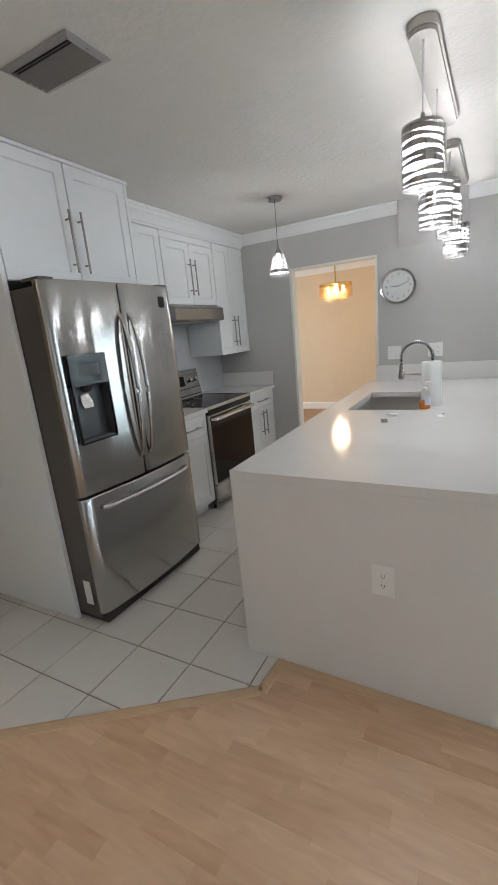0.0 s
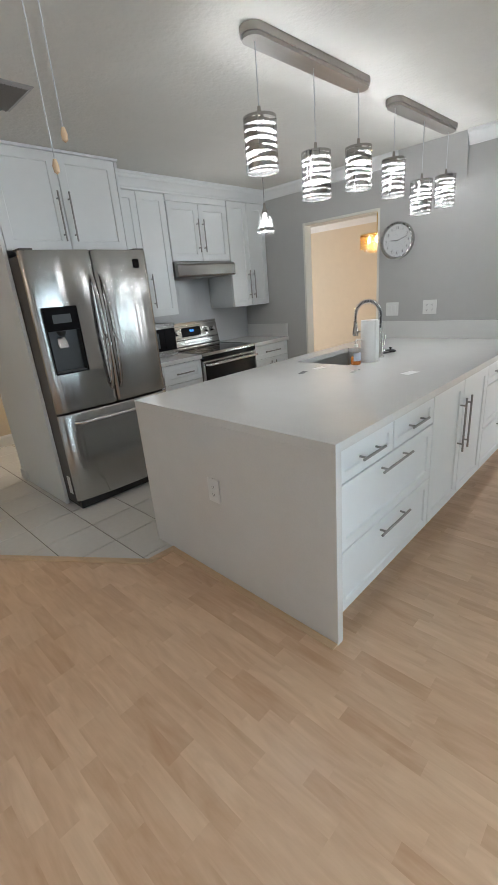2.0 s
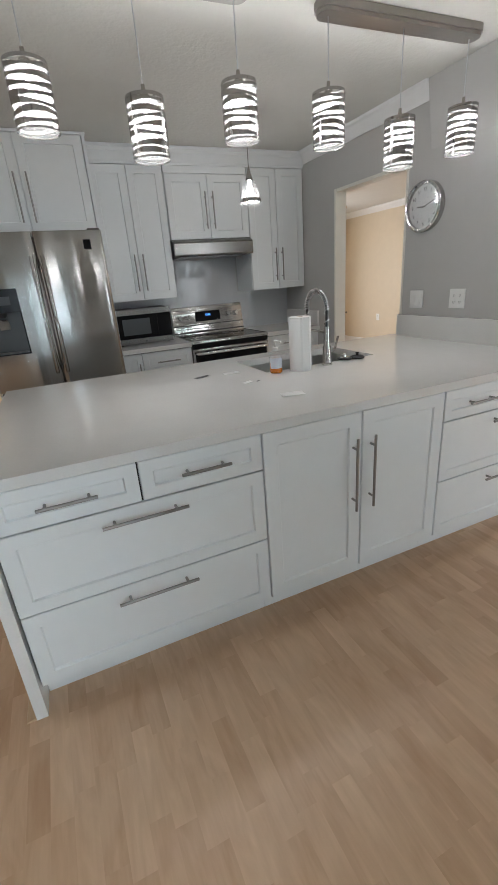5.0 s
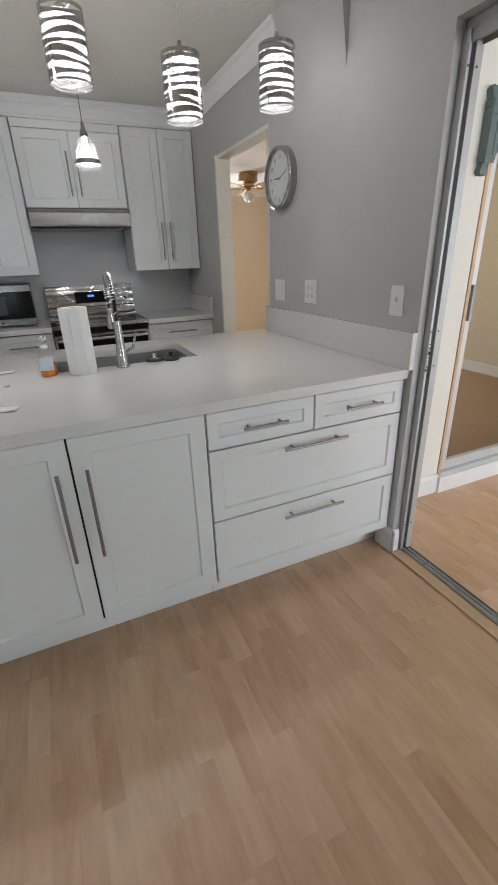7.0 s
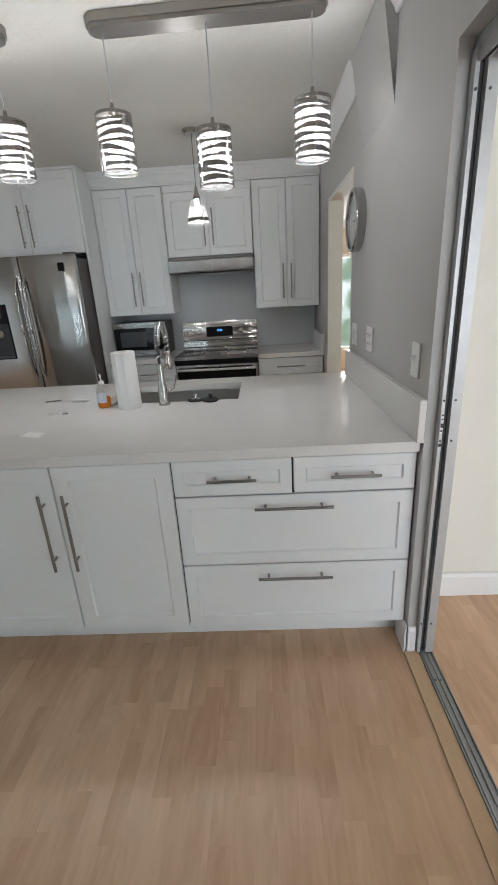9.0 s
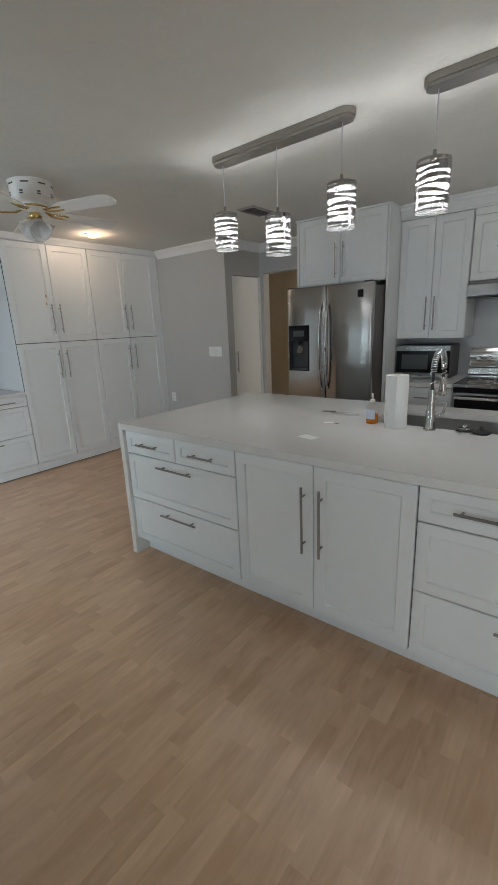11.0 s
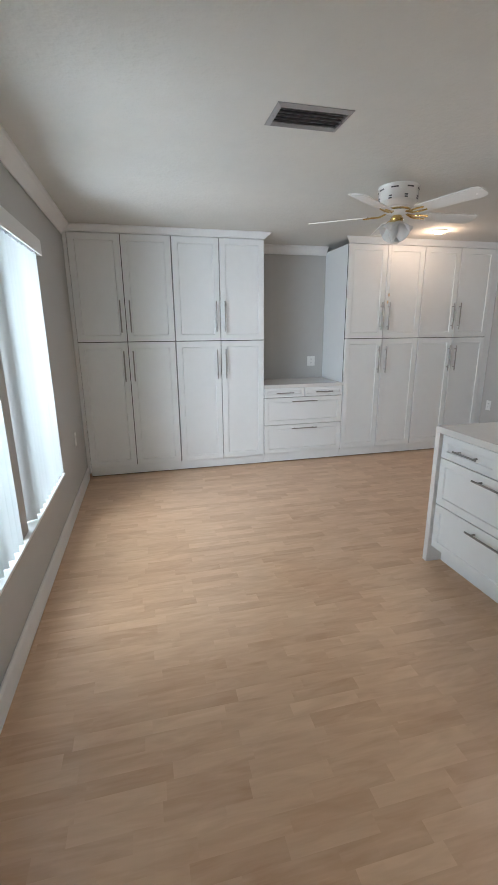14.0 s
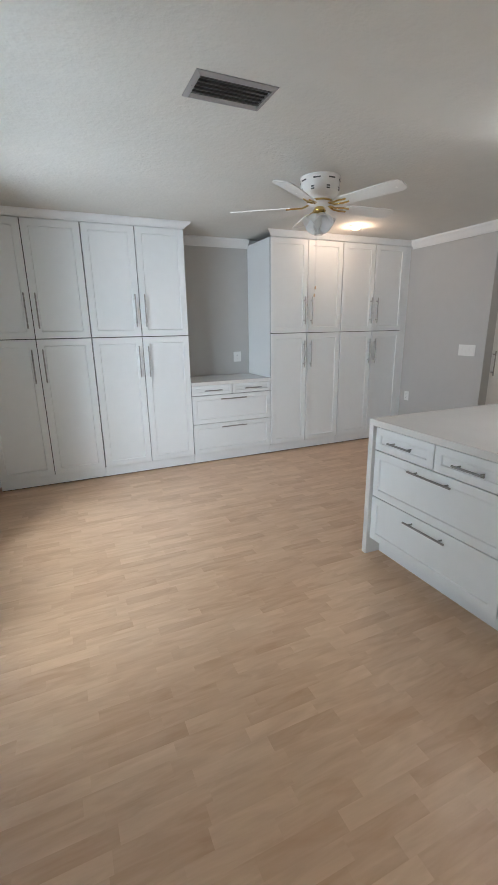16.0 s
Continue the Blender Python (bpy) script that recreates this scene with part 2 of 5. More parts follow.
tile_mat = material("glazed_floor_tile", (0.66, 0.64, 0.60), 0.22, vary=0.05, scale=7, random_piece=0.3)
grout = material("dark_grout", (0.22, 0.20, 0.18), 0.9, vary=0.2, scale=20)
marble = material("grey_marble_tile", (0.60, 0.61, 0.62), 0.07, vary=0.06, scale=22, random_piece=0.4)
sink_steel = material("satin_sink_steel", (0.62, 0.62, 0.61), 0.32, 1.0, 0.05, 20)
marble_grout = material("light_grout", (0.52, 0.52, 0.52), 0.8, vary=0.05)
carpet = material("tan_carpet", (0.36, 0.24, 0.15), 0.95, vary=0.15, scale=30, bump=0.6, bump_scale=220)
alu = material("grey_aluminium", (0.33, 0.335, 0.33), 0.45, 0.35, 0.06, 12)
alu_jamb = material("pale_grey_aluminium", (0.46, 0.47, 0.47), 0.42, 0.35, 0.06, 12)
alu_light = material("white_aluminium", (0.62, 0.64, 0.65), 0.35, 0.3, 0.05, 12)
sage = material("sage_green_paint", (0.12, 0.165, 0.165), 0.5, vary=0.10, scale=14)
brass = material("brass", (0.65, 0.47, 0.18), 0.2, 1.0, 0.05, 20)
old_brass = material("antique_brass", (0.34, 0.24, 0.12), 0.32, 1.0, 0.08, 20)
enamel = material("white_enamel", (0.82, 0.81, 0.78), 0.25, vary=0.02)
paper = material("white_paper_towel", (0.82, 0.82, 0.80), 0.95, vary=0.02, scale=30, bump=0.3, bump_scale=150)
orange_soap = material("orange_soap", (0.75, 0.22, 0.02), 0.1, vary=0.03)
label_blue = material("pale_blue_label", (0.66, 0.70, 0.78), 0.4, vary=0.05)
rubber = material("black_rubber", (0.015, 0.015, 0.015), 0.6, vary=0.1)
vent_paint = material("vent_grey_enamel", (0.30, 0.29, 0.285), 0.45, vary=0.05, scale=20)
vent_slat = material("vent_slats", (0.28, 0.27, 0.26), 0.5, vary=0.1, scale=20)
vent_dark = material("dark_duct", (0.03, 0.028, 0.026), 0.8)
clock_face = material("white_clock_face", (0.78, 0.79, 0.79), 0.3, vary=0.01)
ink = material("grey_ink", (0.10, 0.10, 0.10), 0.5)
clear_glass = glassy("clear_glass")
lamp_glass = translucent("glowing_clear_glass", (0.92, 0.92, 0.90), 0.6, 0.972)
door_glass = glassy("door_glass", (0.93, 0.96, 0.95))
frost = translucent("frosted_acrylic", (0.92, 0.92, 0.90), 0.6, 0.74)
blind_mat = translucent("white_vinyl_blind", (0.59, 0.61, 0.605), 0.05)
shade_glass = translucent("frosted_fan_glass", (0.85, 0.85, 0.84), 0.5, 0.35)
bulb_cool = emitter("lit_bulb", (1.0, 0.96, 0.90), 40)
bulb_warm = emitter("lit_warm_bulb", (1.0, 0.72, 0.36), 30)
spot_glow = emitter("lit_spot_lens", (1.0, 0.82, 0.58), 25)
led_blue = emitter("blue_display", (0.10, 0.35, 1.0), 2.5)
garden = emitter("bright_garden_backdrop", (0.75, 0.85, 0.72), 2.2)
gn, gl = garden.node_tree.nodes, garden.node_tree.links
g_noise, g_ramp = gn.new("ShaderNodeTexNoise"), gn.new("ShaderNodeValToRGB")
g_noise.inputs["Scale"].default_value, g_noise.inputs["Detail"].default_value = 1.6, 6
g_ramp.color_ramp.elements[0].position, g_ramp.color_ramp.elements[0].color = 0.42, (0.16, 0.26, 0.14, 1)
g_ramp.color_ramp.elements[1].position, g_ramp.color_ramp.elements[1].color = 0.56, (0.85, 0.92, 0.86, 1)
g_geo = gn.new("ShaderNodeNewGeometry")
gl.new(g_geo.outputs["Position"], g_noise.inputs["Vector"])
gl.new(g_noise.outputs["Fac"], g_ramp.inputs[0])
for node in gn:
    if node.type in ("EMISSION", "BSDF_PRINCIPLED"):
        gl.new(g_ramp.outputs[0], node.inputs["Color" if node.type == "EMISSION" else "Emission Color"])

# ---- building blocks ----


def solid(bm, x0, x1, y0, y1, z0, z1):
    vs = [bm.verts.new((x, y, z)) for x in (x0, x1) for y in (y0, y1) for z in (z0, z1)]
    for f in ((0, 1, 3, 2), (4, 6, 7, 5), (0, 4, 5, 1), (2, 3, 7, 6), (0, 2, 6, 4), (1, 5, 7, 3)):
        bm.faces.new([vs[i] for i in f])


def block(x0, x1, y0, y1, z0, z1, bevel=0.0, seg=2):
    bm = bmesh.new()
    solid(bm, min(x0, x1), max(x0, x1), min(y0, y1), max(y0, y1), min(z0, z1), max(z0, z1))
    if bevel:
        bmesh.ops.bevel(bm, geom=bm.edges[:], offset=bevel, segments=seg, affect="EDGES", profile=0.7)
    return bm


def blocks(*dims):
    bm = bmesh.new()
    for d in dims:
        solid(bm, *d)
    return bm


def rod(r, length, axis="z", at=(0, 0, 0), seg=16, r2=None, bm=None):
    """A capped rod or cone from at, along an axis."""
    bm = bm or bmesh.new()
    m = Matrix.Translation(at) @ {"z": Matrix(), "x": Matrix.Rotation(radians(90), 4, "Y"), "y": Matrix.Rotation(radians(-90), 4, "X")}[axis] @ Matrix.Translation((0, 0, length / 2))
    bmesh.ops.create_cone(bm, cap_ends=True, segments=seg, radius1=r, radius2=r if r2 is None else r2, depth=length, matrix=m)
    return bm


def lathe(profile, seg=32, at=(0, 0, 0), bm=None):
    """A turned shape round z from (radius, height) pairs."""
    bm = bm or bmesh.new()
    rings = []
    for r, z in profile:
        rings.append([bm.verts.new((at[0] + r * math.cos(2 * math.pi * i / seg), at[1] + r * math.sin(2 * math.pi * i / seg), at[2] + z)) for i in range(seg)])
    for a, b in zip(rings, rings[1:]):
        for i in range(seg):
            bm.faces.new((a[i], a[(i + 1) % seg], b[(i + 1) % seg], b[i]))
    return bm


def tube(points, r, seg=10, bm=None):
    """A round tube along points."""
    bm = bm or bmesh.new()
    pts = [Vector(p) for p in points]
    rings = []
    for i, p in enumerate(pts):
        d = (pts[min(i + 1, len(pts) - 1)] - pts[max(i - 1, 0)]).normalized()
        q = d.to_track_quat("Z", "Y")
        rings.append([bm.verts.new(p + q @ Vector((r * math.cos(2 * math.pi * k / seg), r * math.sin(2 * math.pi * k / seg), 0))) for k in range(seg)])
    for a, b in zip(rings, rings[1:]):
        for k in range(seg):
            bm.faces.new((a[k], a[(k + 1) % seg], b[(k + 1) % seg], b[k]))
    bm.faces.new(rings[0][::-1])
    bm.faces.new(rings[-1])
    return bm


def prism(outline, z0, z1, bm=None):
    bm = bm or bmesh.new()
    lo = [bm.verts.new((x, y, z0)) for x, y in outline]
    hi = [bm.verts.new((x, y, z1)) for x, y in outline]
    bm.faces.new(lo[::-1])
    bm.faces.new(hi)
    for i in range(len(outline)):
        j = (i + 1) % len(outline)
        bm.faces.new((lo[i], lo[j], hi[j], hi[i]))
    return bm


def sweep(profile, a, b, out, bm=None, cut=(0, 0)):
    """A moulding: profile of (outwards, z) carried from a to b; cut lengthens its ends by the outward reach (mitres)."""
    bm = bm or bmesh.new()
    a, b, o = Vector((*a, 0)), Vector((*b, 0)), Vector((*out, 0))
    d = (b - a).normalized()
    ends = []
    for p, s, c in ((a, -1, cut[0]), (b, 1, cut[1])):
        ends.append([bm.verts.new(p + o * u + d * s * c * u + Vector((0, 0, z))) for u, z in profile])
    k = len(profile)
    for i in range(k):
        bm.faces.new((ends[0][i], ends[0][(i + 1) % k], ends[1][(i + 1) % k], ends[1][i]))
    bm.faces.new(ends[0][::-1])
    bm.faces.new(ends[1])
    return bm


def finish(bm, name, mat, smooth=False):
    bmesh.ops.recalc_face_normals(bm, faces=bm.faces[:])
    me = bpy.data.meshes.new(name)
    bm.to_mesh(me)
    bm.free()
    if mat:
        me.materials.append(mat)
    if smooth:
        for p in me.polygons:
            p.use_smooth = True
        me.set_sharp_from_angle(angle=radians(35))
    return me


def part(name, bm, mat, parent, label="", smooth=False, at=None):
    ob = new(name, finish(bm, name, mat, smooth))
    ob.parent = parent
    if at is not None:
        ob.matrix_basis = at
    if label:
        ob["label"] = label
    return ob


def thing(name, label, category, m=None, group=""):
    ob = new(name)
    ob.empty_display_size = 0.1
    if m is not None:
        ob.matrix_basis = m
    return tagged(ob, label, category, group)


def mesh_thing(name, bm, mat, label, category, m=None, group="", smooth=False):
    ob = new(name, finish(bm, name, mat, smooth))
    if m is not None:
        ob.matrix_basis = m
    return tagged(ob, label, category, group)


def structure(name, bm, mat, label="", smooth=False):
    return tagged(new(name, finish(bm, name, mat, smooth)), label, kind="structure")


# ---- structure ----
CEIL = 2.44
NY, NY2 = 4.209, 4.294         # north wall faces
WX = -2.59                    # kitchen west wall face
EX = 2.82                     # east window wall face
SY = -1.44                    # south wall face behind the tall cabinets
SWX, SWY = -1.98, 0.33        # corner of the switch wall
HX = -2.65                    # hall opening plane
HALLX = -4.05                 # hall end wall
LIVX, LIVY = -6.0, 7.46       # living room
SUNX0, SUNX1, SUNY = 0.13, 4.5, 7.46

# north wall with doorway and sliding door opening
structure("wall_north", blocks(
    (WX - 0.15, -1.68, NY, NY2, 0, CEIL), (-1.68, -0.83, NY, NY2, 2.05, CEIL), (-0.83, 0.46, NY, NY2, 0, CEIL),
    (0.46, 2.74, NY, NY2, 2.022, CEIL), (2.74, EX + 0.18, NY, NY2, 0, CEIL)), wall_grey, "grey painted wall with a cased opening and a sliding door")
structure("wall_west", blocks((WX - 0.15, WX, 1.36, NY - 0.001, 0, CEIL - 0.001)), wall_grey, "grey wall behind the kitchen run")
# east wall with the wide window
W0, W1, WZ0, WZ1 = 0.375, 2.41, 0.45, 2.03
structure("wall_east", blocks(
    (EX, EX + 0.18, SY - 0.12, W0, 0, CEIL), (EX, EX + 0.18, W1, NY - 0.001, 0, CEIL),
    (EX + 0.012, EX + 0.18, 1.36, 1.475, WZ0, WZ1), (EX, EX + 0.18, W0, W1, 0, WZ0), (EX, EX + 0.18, W0, W1, WZ1, CEIL)), wall_grey, "grey wall with a wide window")
structure("wall_south", blocks((SWX - 0.12, EX, SY - 0.12, SY, 0, CEIL)), wall_grey, "grey wall behind tall cabinets")
structure("wall_switch", blocks((SWX - 0.12, SWX, SY, SWY, 0, CEIL)), wall_grey, "grey side wall with light switches")
structure("wall_closet", blocks(
    (HX - 0.02, -2.64, SWY - 0.12, SWY, 0, CEIL), (-2.64, -2.02, SWY - 0.12, SWY, 2.06, CEIL), (-2.02, SWX - 0.12, SWY - 0.12, SWY, 0, CEIL),
    (SWX - 0.12, SWX - 0.0005, SWY, SWY + 0.0005, 0, CEIL)), wall_grey, "short grey wall with a closet door")
structure("hall_header", blocks((HX - 0.12, HX, SWY, 1.36, 2.10, CEIL), (HX - 0.12, HX, SWY, SWY + 0.06, 0, 2.10)), wall_grey, "grey header over the hall opening")
structure("wall_hall", blocks((HALLX - 0.12, HALLX, -1.5, 3.2, 0, CEIL), (HALLX, HX - 0.12, 3.1, 3.2, 0, CEIL), (HALLX, HX, -1.6, -1.5, 0, CEIL),
                              (HX - 0.14, HX - 0.121, -1.5, SWY - 0.12, 0, CEIL), (HX - 0.14, HX - 0.121, 1.36, 3.1, 0, CEIL)), wall_tan, "tan painted hall walls")
# living room behind the doorway
LW0, LW1 = 4.85, 5.86
structure("wall_living_west", blocks(
    (LIVX - 0.15, LIVX, NY2, LW0, 0, CEIL), (LIVX - 0.15, LIVX, LW1, LIVY, 0, CEIL), (LIVX - 0.15, LIVX, LW0, LW1, 0, 0.35), (LIVX - 0.15, LIVX, LW0, LW1, 1.95, CEIL)), wall_tan, "tan living room wall with a window")
structure("wall_living_north", blocks((LIVX - 0.15, 0.0, LIVY, LIVY + 0.12, 0, CEIL)), wall_tan, "plain tan living room wall")
structure("wall_living_south", blocks(
    (LIVX, WX - 0.15, NY + 0.02, NY2 - 0.003, 0, CEIL), (LIVX, -1.68, NY2 - 0.003, NY2 + 0.004, 0, CEIL), (-0.83, 0.0, NY2 - 0.003, NY2 + 0.004, 0, CEIL), (-1.68, -0.83, NY2 - 0.003, NY2 + 0.004, 2.05, CEIL)),
    wall_tan, "tan painted living room walls")
structure("wall_sunroom", blocks(
    (0.004, SUNX0, NY2 + 0.004, 4.84, 0, CEIL), (0.004, SUNX0, 6.6, LIVY, 0, CEIL), (0.004, SUNX0, 4.84, 6.6, 1.95, CEIL),
    (0.004, 2.2, SUNY, SUNY + 0.12, 0, CEIL), (3.1, SUNX1 + 0.12, SUNY, SUNY + 0.12, 0, CEIL), (2.2, 3.1, SUNY, SUNY + 0.12, 0, 0.4), (2.2, 3.1, SUNY, SUNY + 0.12, 1.9, CEIL),
    (SUNX1, SUNX1 + 0.12, NY2, 4.4, 0, CEIL), (SUNX1, SUNX1 + 0.12, 7.4, SUNY, 0, CEIL), (SUNX1, SUNX1 + 0.12, 4.4, 7.4, 0, 0.35), (SUNX1, SUNX1 + 0.12, 4.4, 7.4, 2.2, CEIL),
    (EX + 0.18, SUNX1, NY2 - 0.1, NY2, 0, CEIL), (0.46, 2.74, NY2, NY2 + 0.004, 2.022, CEIL), (0.135, 0.46, NY2, NY2 + 0.004, 0, CEIL), (2.74, SUNX1, NY2, NY2 + 0.004, 0, CEIL)),
    wall_cream, "cream painted sunroom walls")
structure("ceiling", blocks((LIVX - 0.15, SUNX1 + 0.12, -1.6, LIVY + 0.12, CEIL, CEIL + 0.1)), ceil_mat, "off-white knock-down textured ceiling")

# doorway casing: cream jamb lining
structure("doorway_lining", blocks((-1.682, -1.66, NY - 0.012, NY2 + 0.012, 0, 2.05), (-0.85, -0.828, NY - 0.001, NY2 + 0.012, 0, 2.05), (-1.66, -0.85, NY - 0.001, NY2 + 0.012, 2.03, 2.052)), wall_cream, "cream lining of the doorway")

# mouldings
PX_NICHE = (0.904, -0.034)
CROWN = [(0.003, CEIL - 0.095), (0.012, CEIL - 0.095), (0.018, CEIL - 0.08), (0.03, CEIL - 0.062), (0.055, CEIL - 0.028), (0.07, CEIL - 0.018), (0.076, CEIL - 0.002), (0.003, CEIL - 0.002)]
BASE = [(0.003, 0.001), (0.016, 0.001), (0.016, 0.105), (0.010, 0.122), (0.003, 0.125)]
crown = bmesh.new()
sweep(CROWN, (WX, NY), (-0.646, NY), (0, -1), crown)
sweep(CROWN, (-0.105, NY), (EX, NY), (0, -1), crown)
sweep(CROWN, (EX, NY), (EX, -0.80), (-1, 0), crown)
sweep(CROWN, (SWX, -0.80), (SWX, SWY), (1, 0), crown, (0, 1))
sweep(CROWN, (SWX, SWY), (HX, SWY), (0, 1), crown, (1, 0))
sweep(CROWN, (HX, SWY), (HX, 1.345), (1, 0), crown)
sweep(CROWN, (PX_NICHE[0], SY), (PX_NICHE[1], SY), (0, 1), crown)
sweep(CROWN, (LIVX, LIVY), (0.0, LIVY), (0, -1), crown)
sweep(CROWN, (LIVX, NY2), (LIVX, LIVY), (1, 0), crown)
structure("crown_moulding", crown, trim_white, "white crown moulding under the ceiling")
base = bmesh.new()
sweep(BASE, (EX, NY), (EX, -0.82), (-1, 0), base)
sweep(BASE, (SWX, -0.82), (SWX, SWY), (1, 0), base, (0, 1))
sweep(BASE, (HALLX, -1.5), (HALLX, 3.1), (1, 0), base)
sweep(BASE, (LIVX, LIVY), (0.0, LIVY), (0, -1), base)
sweep(BASE, (LIVX, NY2), (LIVX, LW0), (1, 0), base)
sweep(BASE, (SUNX0, NY2 + 0.004), (SUNX0, 4.84), (1, 0), base)
sweep(BASE, (0.36, NY), (0.46, NY), (0, -1), base, (0, 1))
sweep(BASE, (0.46, NY), (0.46, NY + 0.03), (1, 0), base)
structure("baseboard", base, trim_white, "white baseboard")

# tapered plaster chase on the north wall
chase = bmesh.new()
xa, xb = -0.645, -0.106
pts = [(xa, NY + 0.001, 2.07), (xb, NY + 0.001, 2.07), (xb, NY + 0.001, CEIL - 0.002), (xa, NY + 0.001, CEIL - 0.002), (xb, NY - 0.062, CEIL - 0.002), (xa, NY - 0.062, CEIL - 0.002)]
vs = [chase.verts.new(p) for p in pts]
for f in ((0, 1, 4, 5), (1, 2, 4), (0, 5, 3), (2, 3, 5, 4), (0, 3, 2, 1)):
    chase.faces.new([vs[i] for i in f])
structure("wall_chase", chase, wall_grey, "grey tapered plaster box under the ceiling")

# ---- cabinets ----
# A cabinet's own frame: x to the right seen from the front, front at y = 0 facing -y, z up.
FACE_E, FACE_N = 90, 180


def bar_pull(parent, x, z, length, upright, mat=None):
    """A round bar pull on two posts, standing off a front."""
    bm = bmesh.new()
    off, r = -0.052, 0.006
    if upright:
        rod(r, length, "z", (x, off, z - length / 2), 12, bm=bm)
        for s in (-1, 1):
            rod(0.005, 0.033, "y", (x, off, z + s * length * 0.36), 10, bm=bm)
    else:
        rod(r, length, "x", (x - length / 2, off, z), 12, bm=bm)
        for s in (-1, 1):
            rod(0.005, 0.033, "y", (x + s * length * 0.36, off, z), 10, bm=bm)
    return part("handle", bm, mat or handle_metal, parent, "satin steel bar handle", True)


def shaker(x0, x1, z0, z1, rail=0.06, sink=0.008, t=0.02):
    """A shaker front with a sunk middle and bevelled rims."""
    bm = bmesh.new()
    r = min(rail, (x1 - x0) * 0.3, (z1 - z0) * 0.32)
    e = 0.0025

    def ring(i, y):
        return [bm.verts.new(p) for p in ((x0 + i, y, z0 + i), (x1 - i, y, z0 + i), (x1 - i, y, z1 - i), (x0 + i, y, z1 - i))]
    rings = [ring(0, 0.0), ring(0, -t + e), ring(e, -t), ring(r - 0.002, -t), ring(r + 0.003, -t + sink)]
    for a, b in zip(rings, rings[1:]):
        for i in range(4):
            bm.faces.new((a[i], a[(i + 1) % 4], b[(i + 1) % 4], b[i]))
    bm.faces.new(rings[0][::-1])
    bm.faces.new(rings[-1])
    return bm


def door_front(cab, x0, x1, z0, z1, handle_x=None, handle_z=None, length=0.30, name="door"):
    d = part(name, shaker(x0, x1, z0, z1), cab_white, cab)
    if handle_x is not None:
        bar_pull(d, handle_x, handle_z, length, True)
    return d


def drawer(cab, x0, x1, z0, z1, length, handle_z=None):
    d = part("drawer_front", shaker(x0, x1, z0, z1, 0.05), cab_white, cab)
    bar_pull(d, (x0 + x1) / 2, (z0 + z1) / 2 if handle_z is None else handle_z, length, False)
    return d


def cabinet(name, label, w, depth, z0, z1, m, group="", toe=0.0, core=None):
    cab = thing(name, label, "cabinet", m, group)
    # the default core is near-black, putting shade into the gaps between fronts
    part("body", block(0.001, w - 0.001, 0.002, depth, z0, z1), core or gap_shade, cab)
    if toe:
        part("toe_kick", block(0.001, w - 0.001, 0.07, depth - 0.02, 0.001, z0 - 0.0005), cab_white, cab)
    return cab


G = 0.0034
CT = 0.915                    # counter height
IX, IY0, IY1 = 0.443, 1.45, 4.204
IXB = -0.915
FX = 0.405                    # island carcass front
U = [(1.492, 2.400), (2.400, 3.311), (3.311, 4.206)]


def island_drawers(y0, y1):
    w = y1 - y0
    c = cabinet("drawer_cabinet", "white shaker drawer cabinet with steel bar handles", w, 0.58, 0.118, 0.875, pose(FX, y0, 0, 0, 0, FACE_E), "island cabinets", 0.1)
    drawer(c, G, w / 2 - G, 0.726, 0.868, 0.18)
    drawer(c, w / 2 + G, w - G, 0.726, 0.868, 0.18)
    drawer(c, G, w - G, 0.421, 0.720, 0.29, 0.678)
    drawer(c, G, w - G, 0.120, 0.415, 0.29, 0.368)
    return c


island_drawers(*U[0])
y0, y1 = U[1]
w = y1 - y0
c = cabinet("door_cabinet", "white shaker cabinet with two doors and long steel handles", w, 0.58, 0.118, 0.875, pose(FX, y0, 0, 0, 0, FACE_E), "island cabinets", 0.1)
door_front(c, G, w / 2 - G, 0.120, 0.868, w / 2 - 0.045, 0.60, 0.33)
door_front(c, w / 2 + G, w - G, 0.120, 0.868, w / 2 + 0.045, 0.60, 0.33)
island_drawers(*U[2])
# kitchen-side carcass behind the fronts
back = thing("island_back_cabinet", "white cabinet row on the cooking side of the island", "cabinet", pose(0, 0, 0))
part("body", block(IXB + 0.03, -0.18, 1.56, 4.203, 0.11, 0.7), cab_white, back)
part("toe_kick", block(IXB + 0.1, -0.2, 1.56, 4.203, 0.001, 0.1095), cab_white, back)
part("rear_panel", blocks((IXB + 0.03, IXB + 0.048, 1.56, 4.203, 0.7005, 0.873), (-0.198, -0.18, 1.56, 4.203, 0.7005, 0.873)), cab_white, back)

# island worktop with the sink cut-out and the waterfall end
SX0, SX1, SY0, SY1 = -0.755, -0.315, 2.80, 3.53
top = thing("island_worktop", "white quartz island worktop with a waterfall end", "worktop", pose(0, 0, 0))
z0 = CT - 0.038
IY_WEST = 0.034               # the end runs slightly askew


def askew(bm):
    for v in bm.verts:
        if v.co.y < IY0 + 0.04:
            v.co.y += IY_WEST * (IX - v.co.x) / (IX - IXB)
    return bm


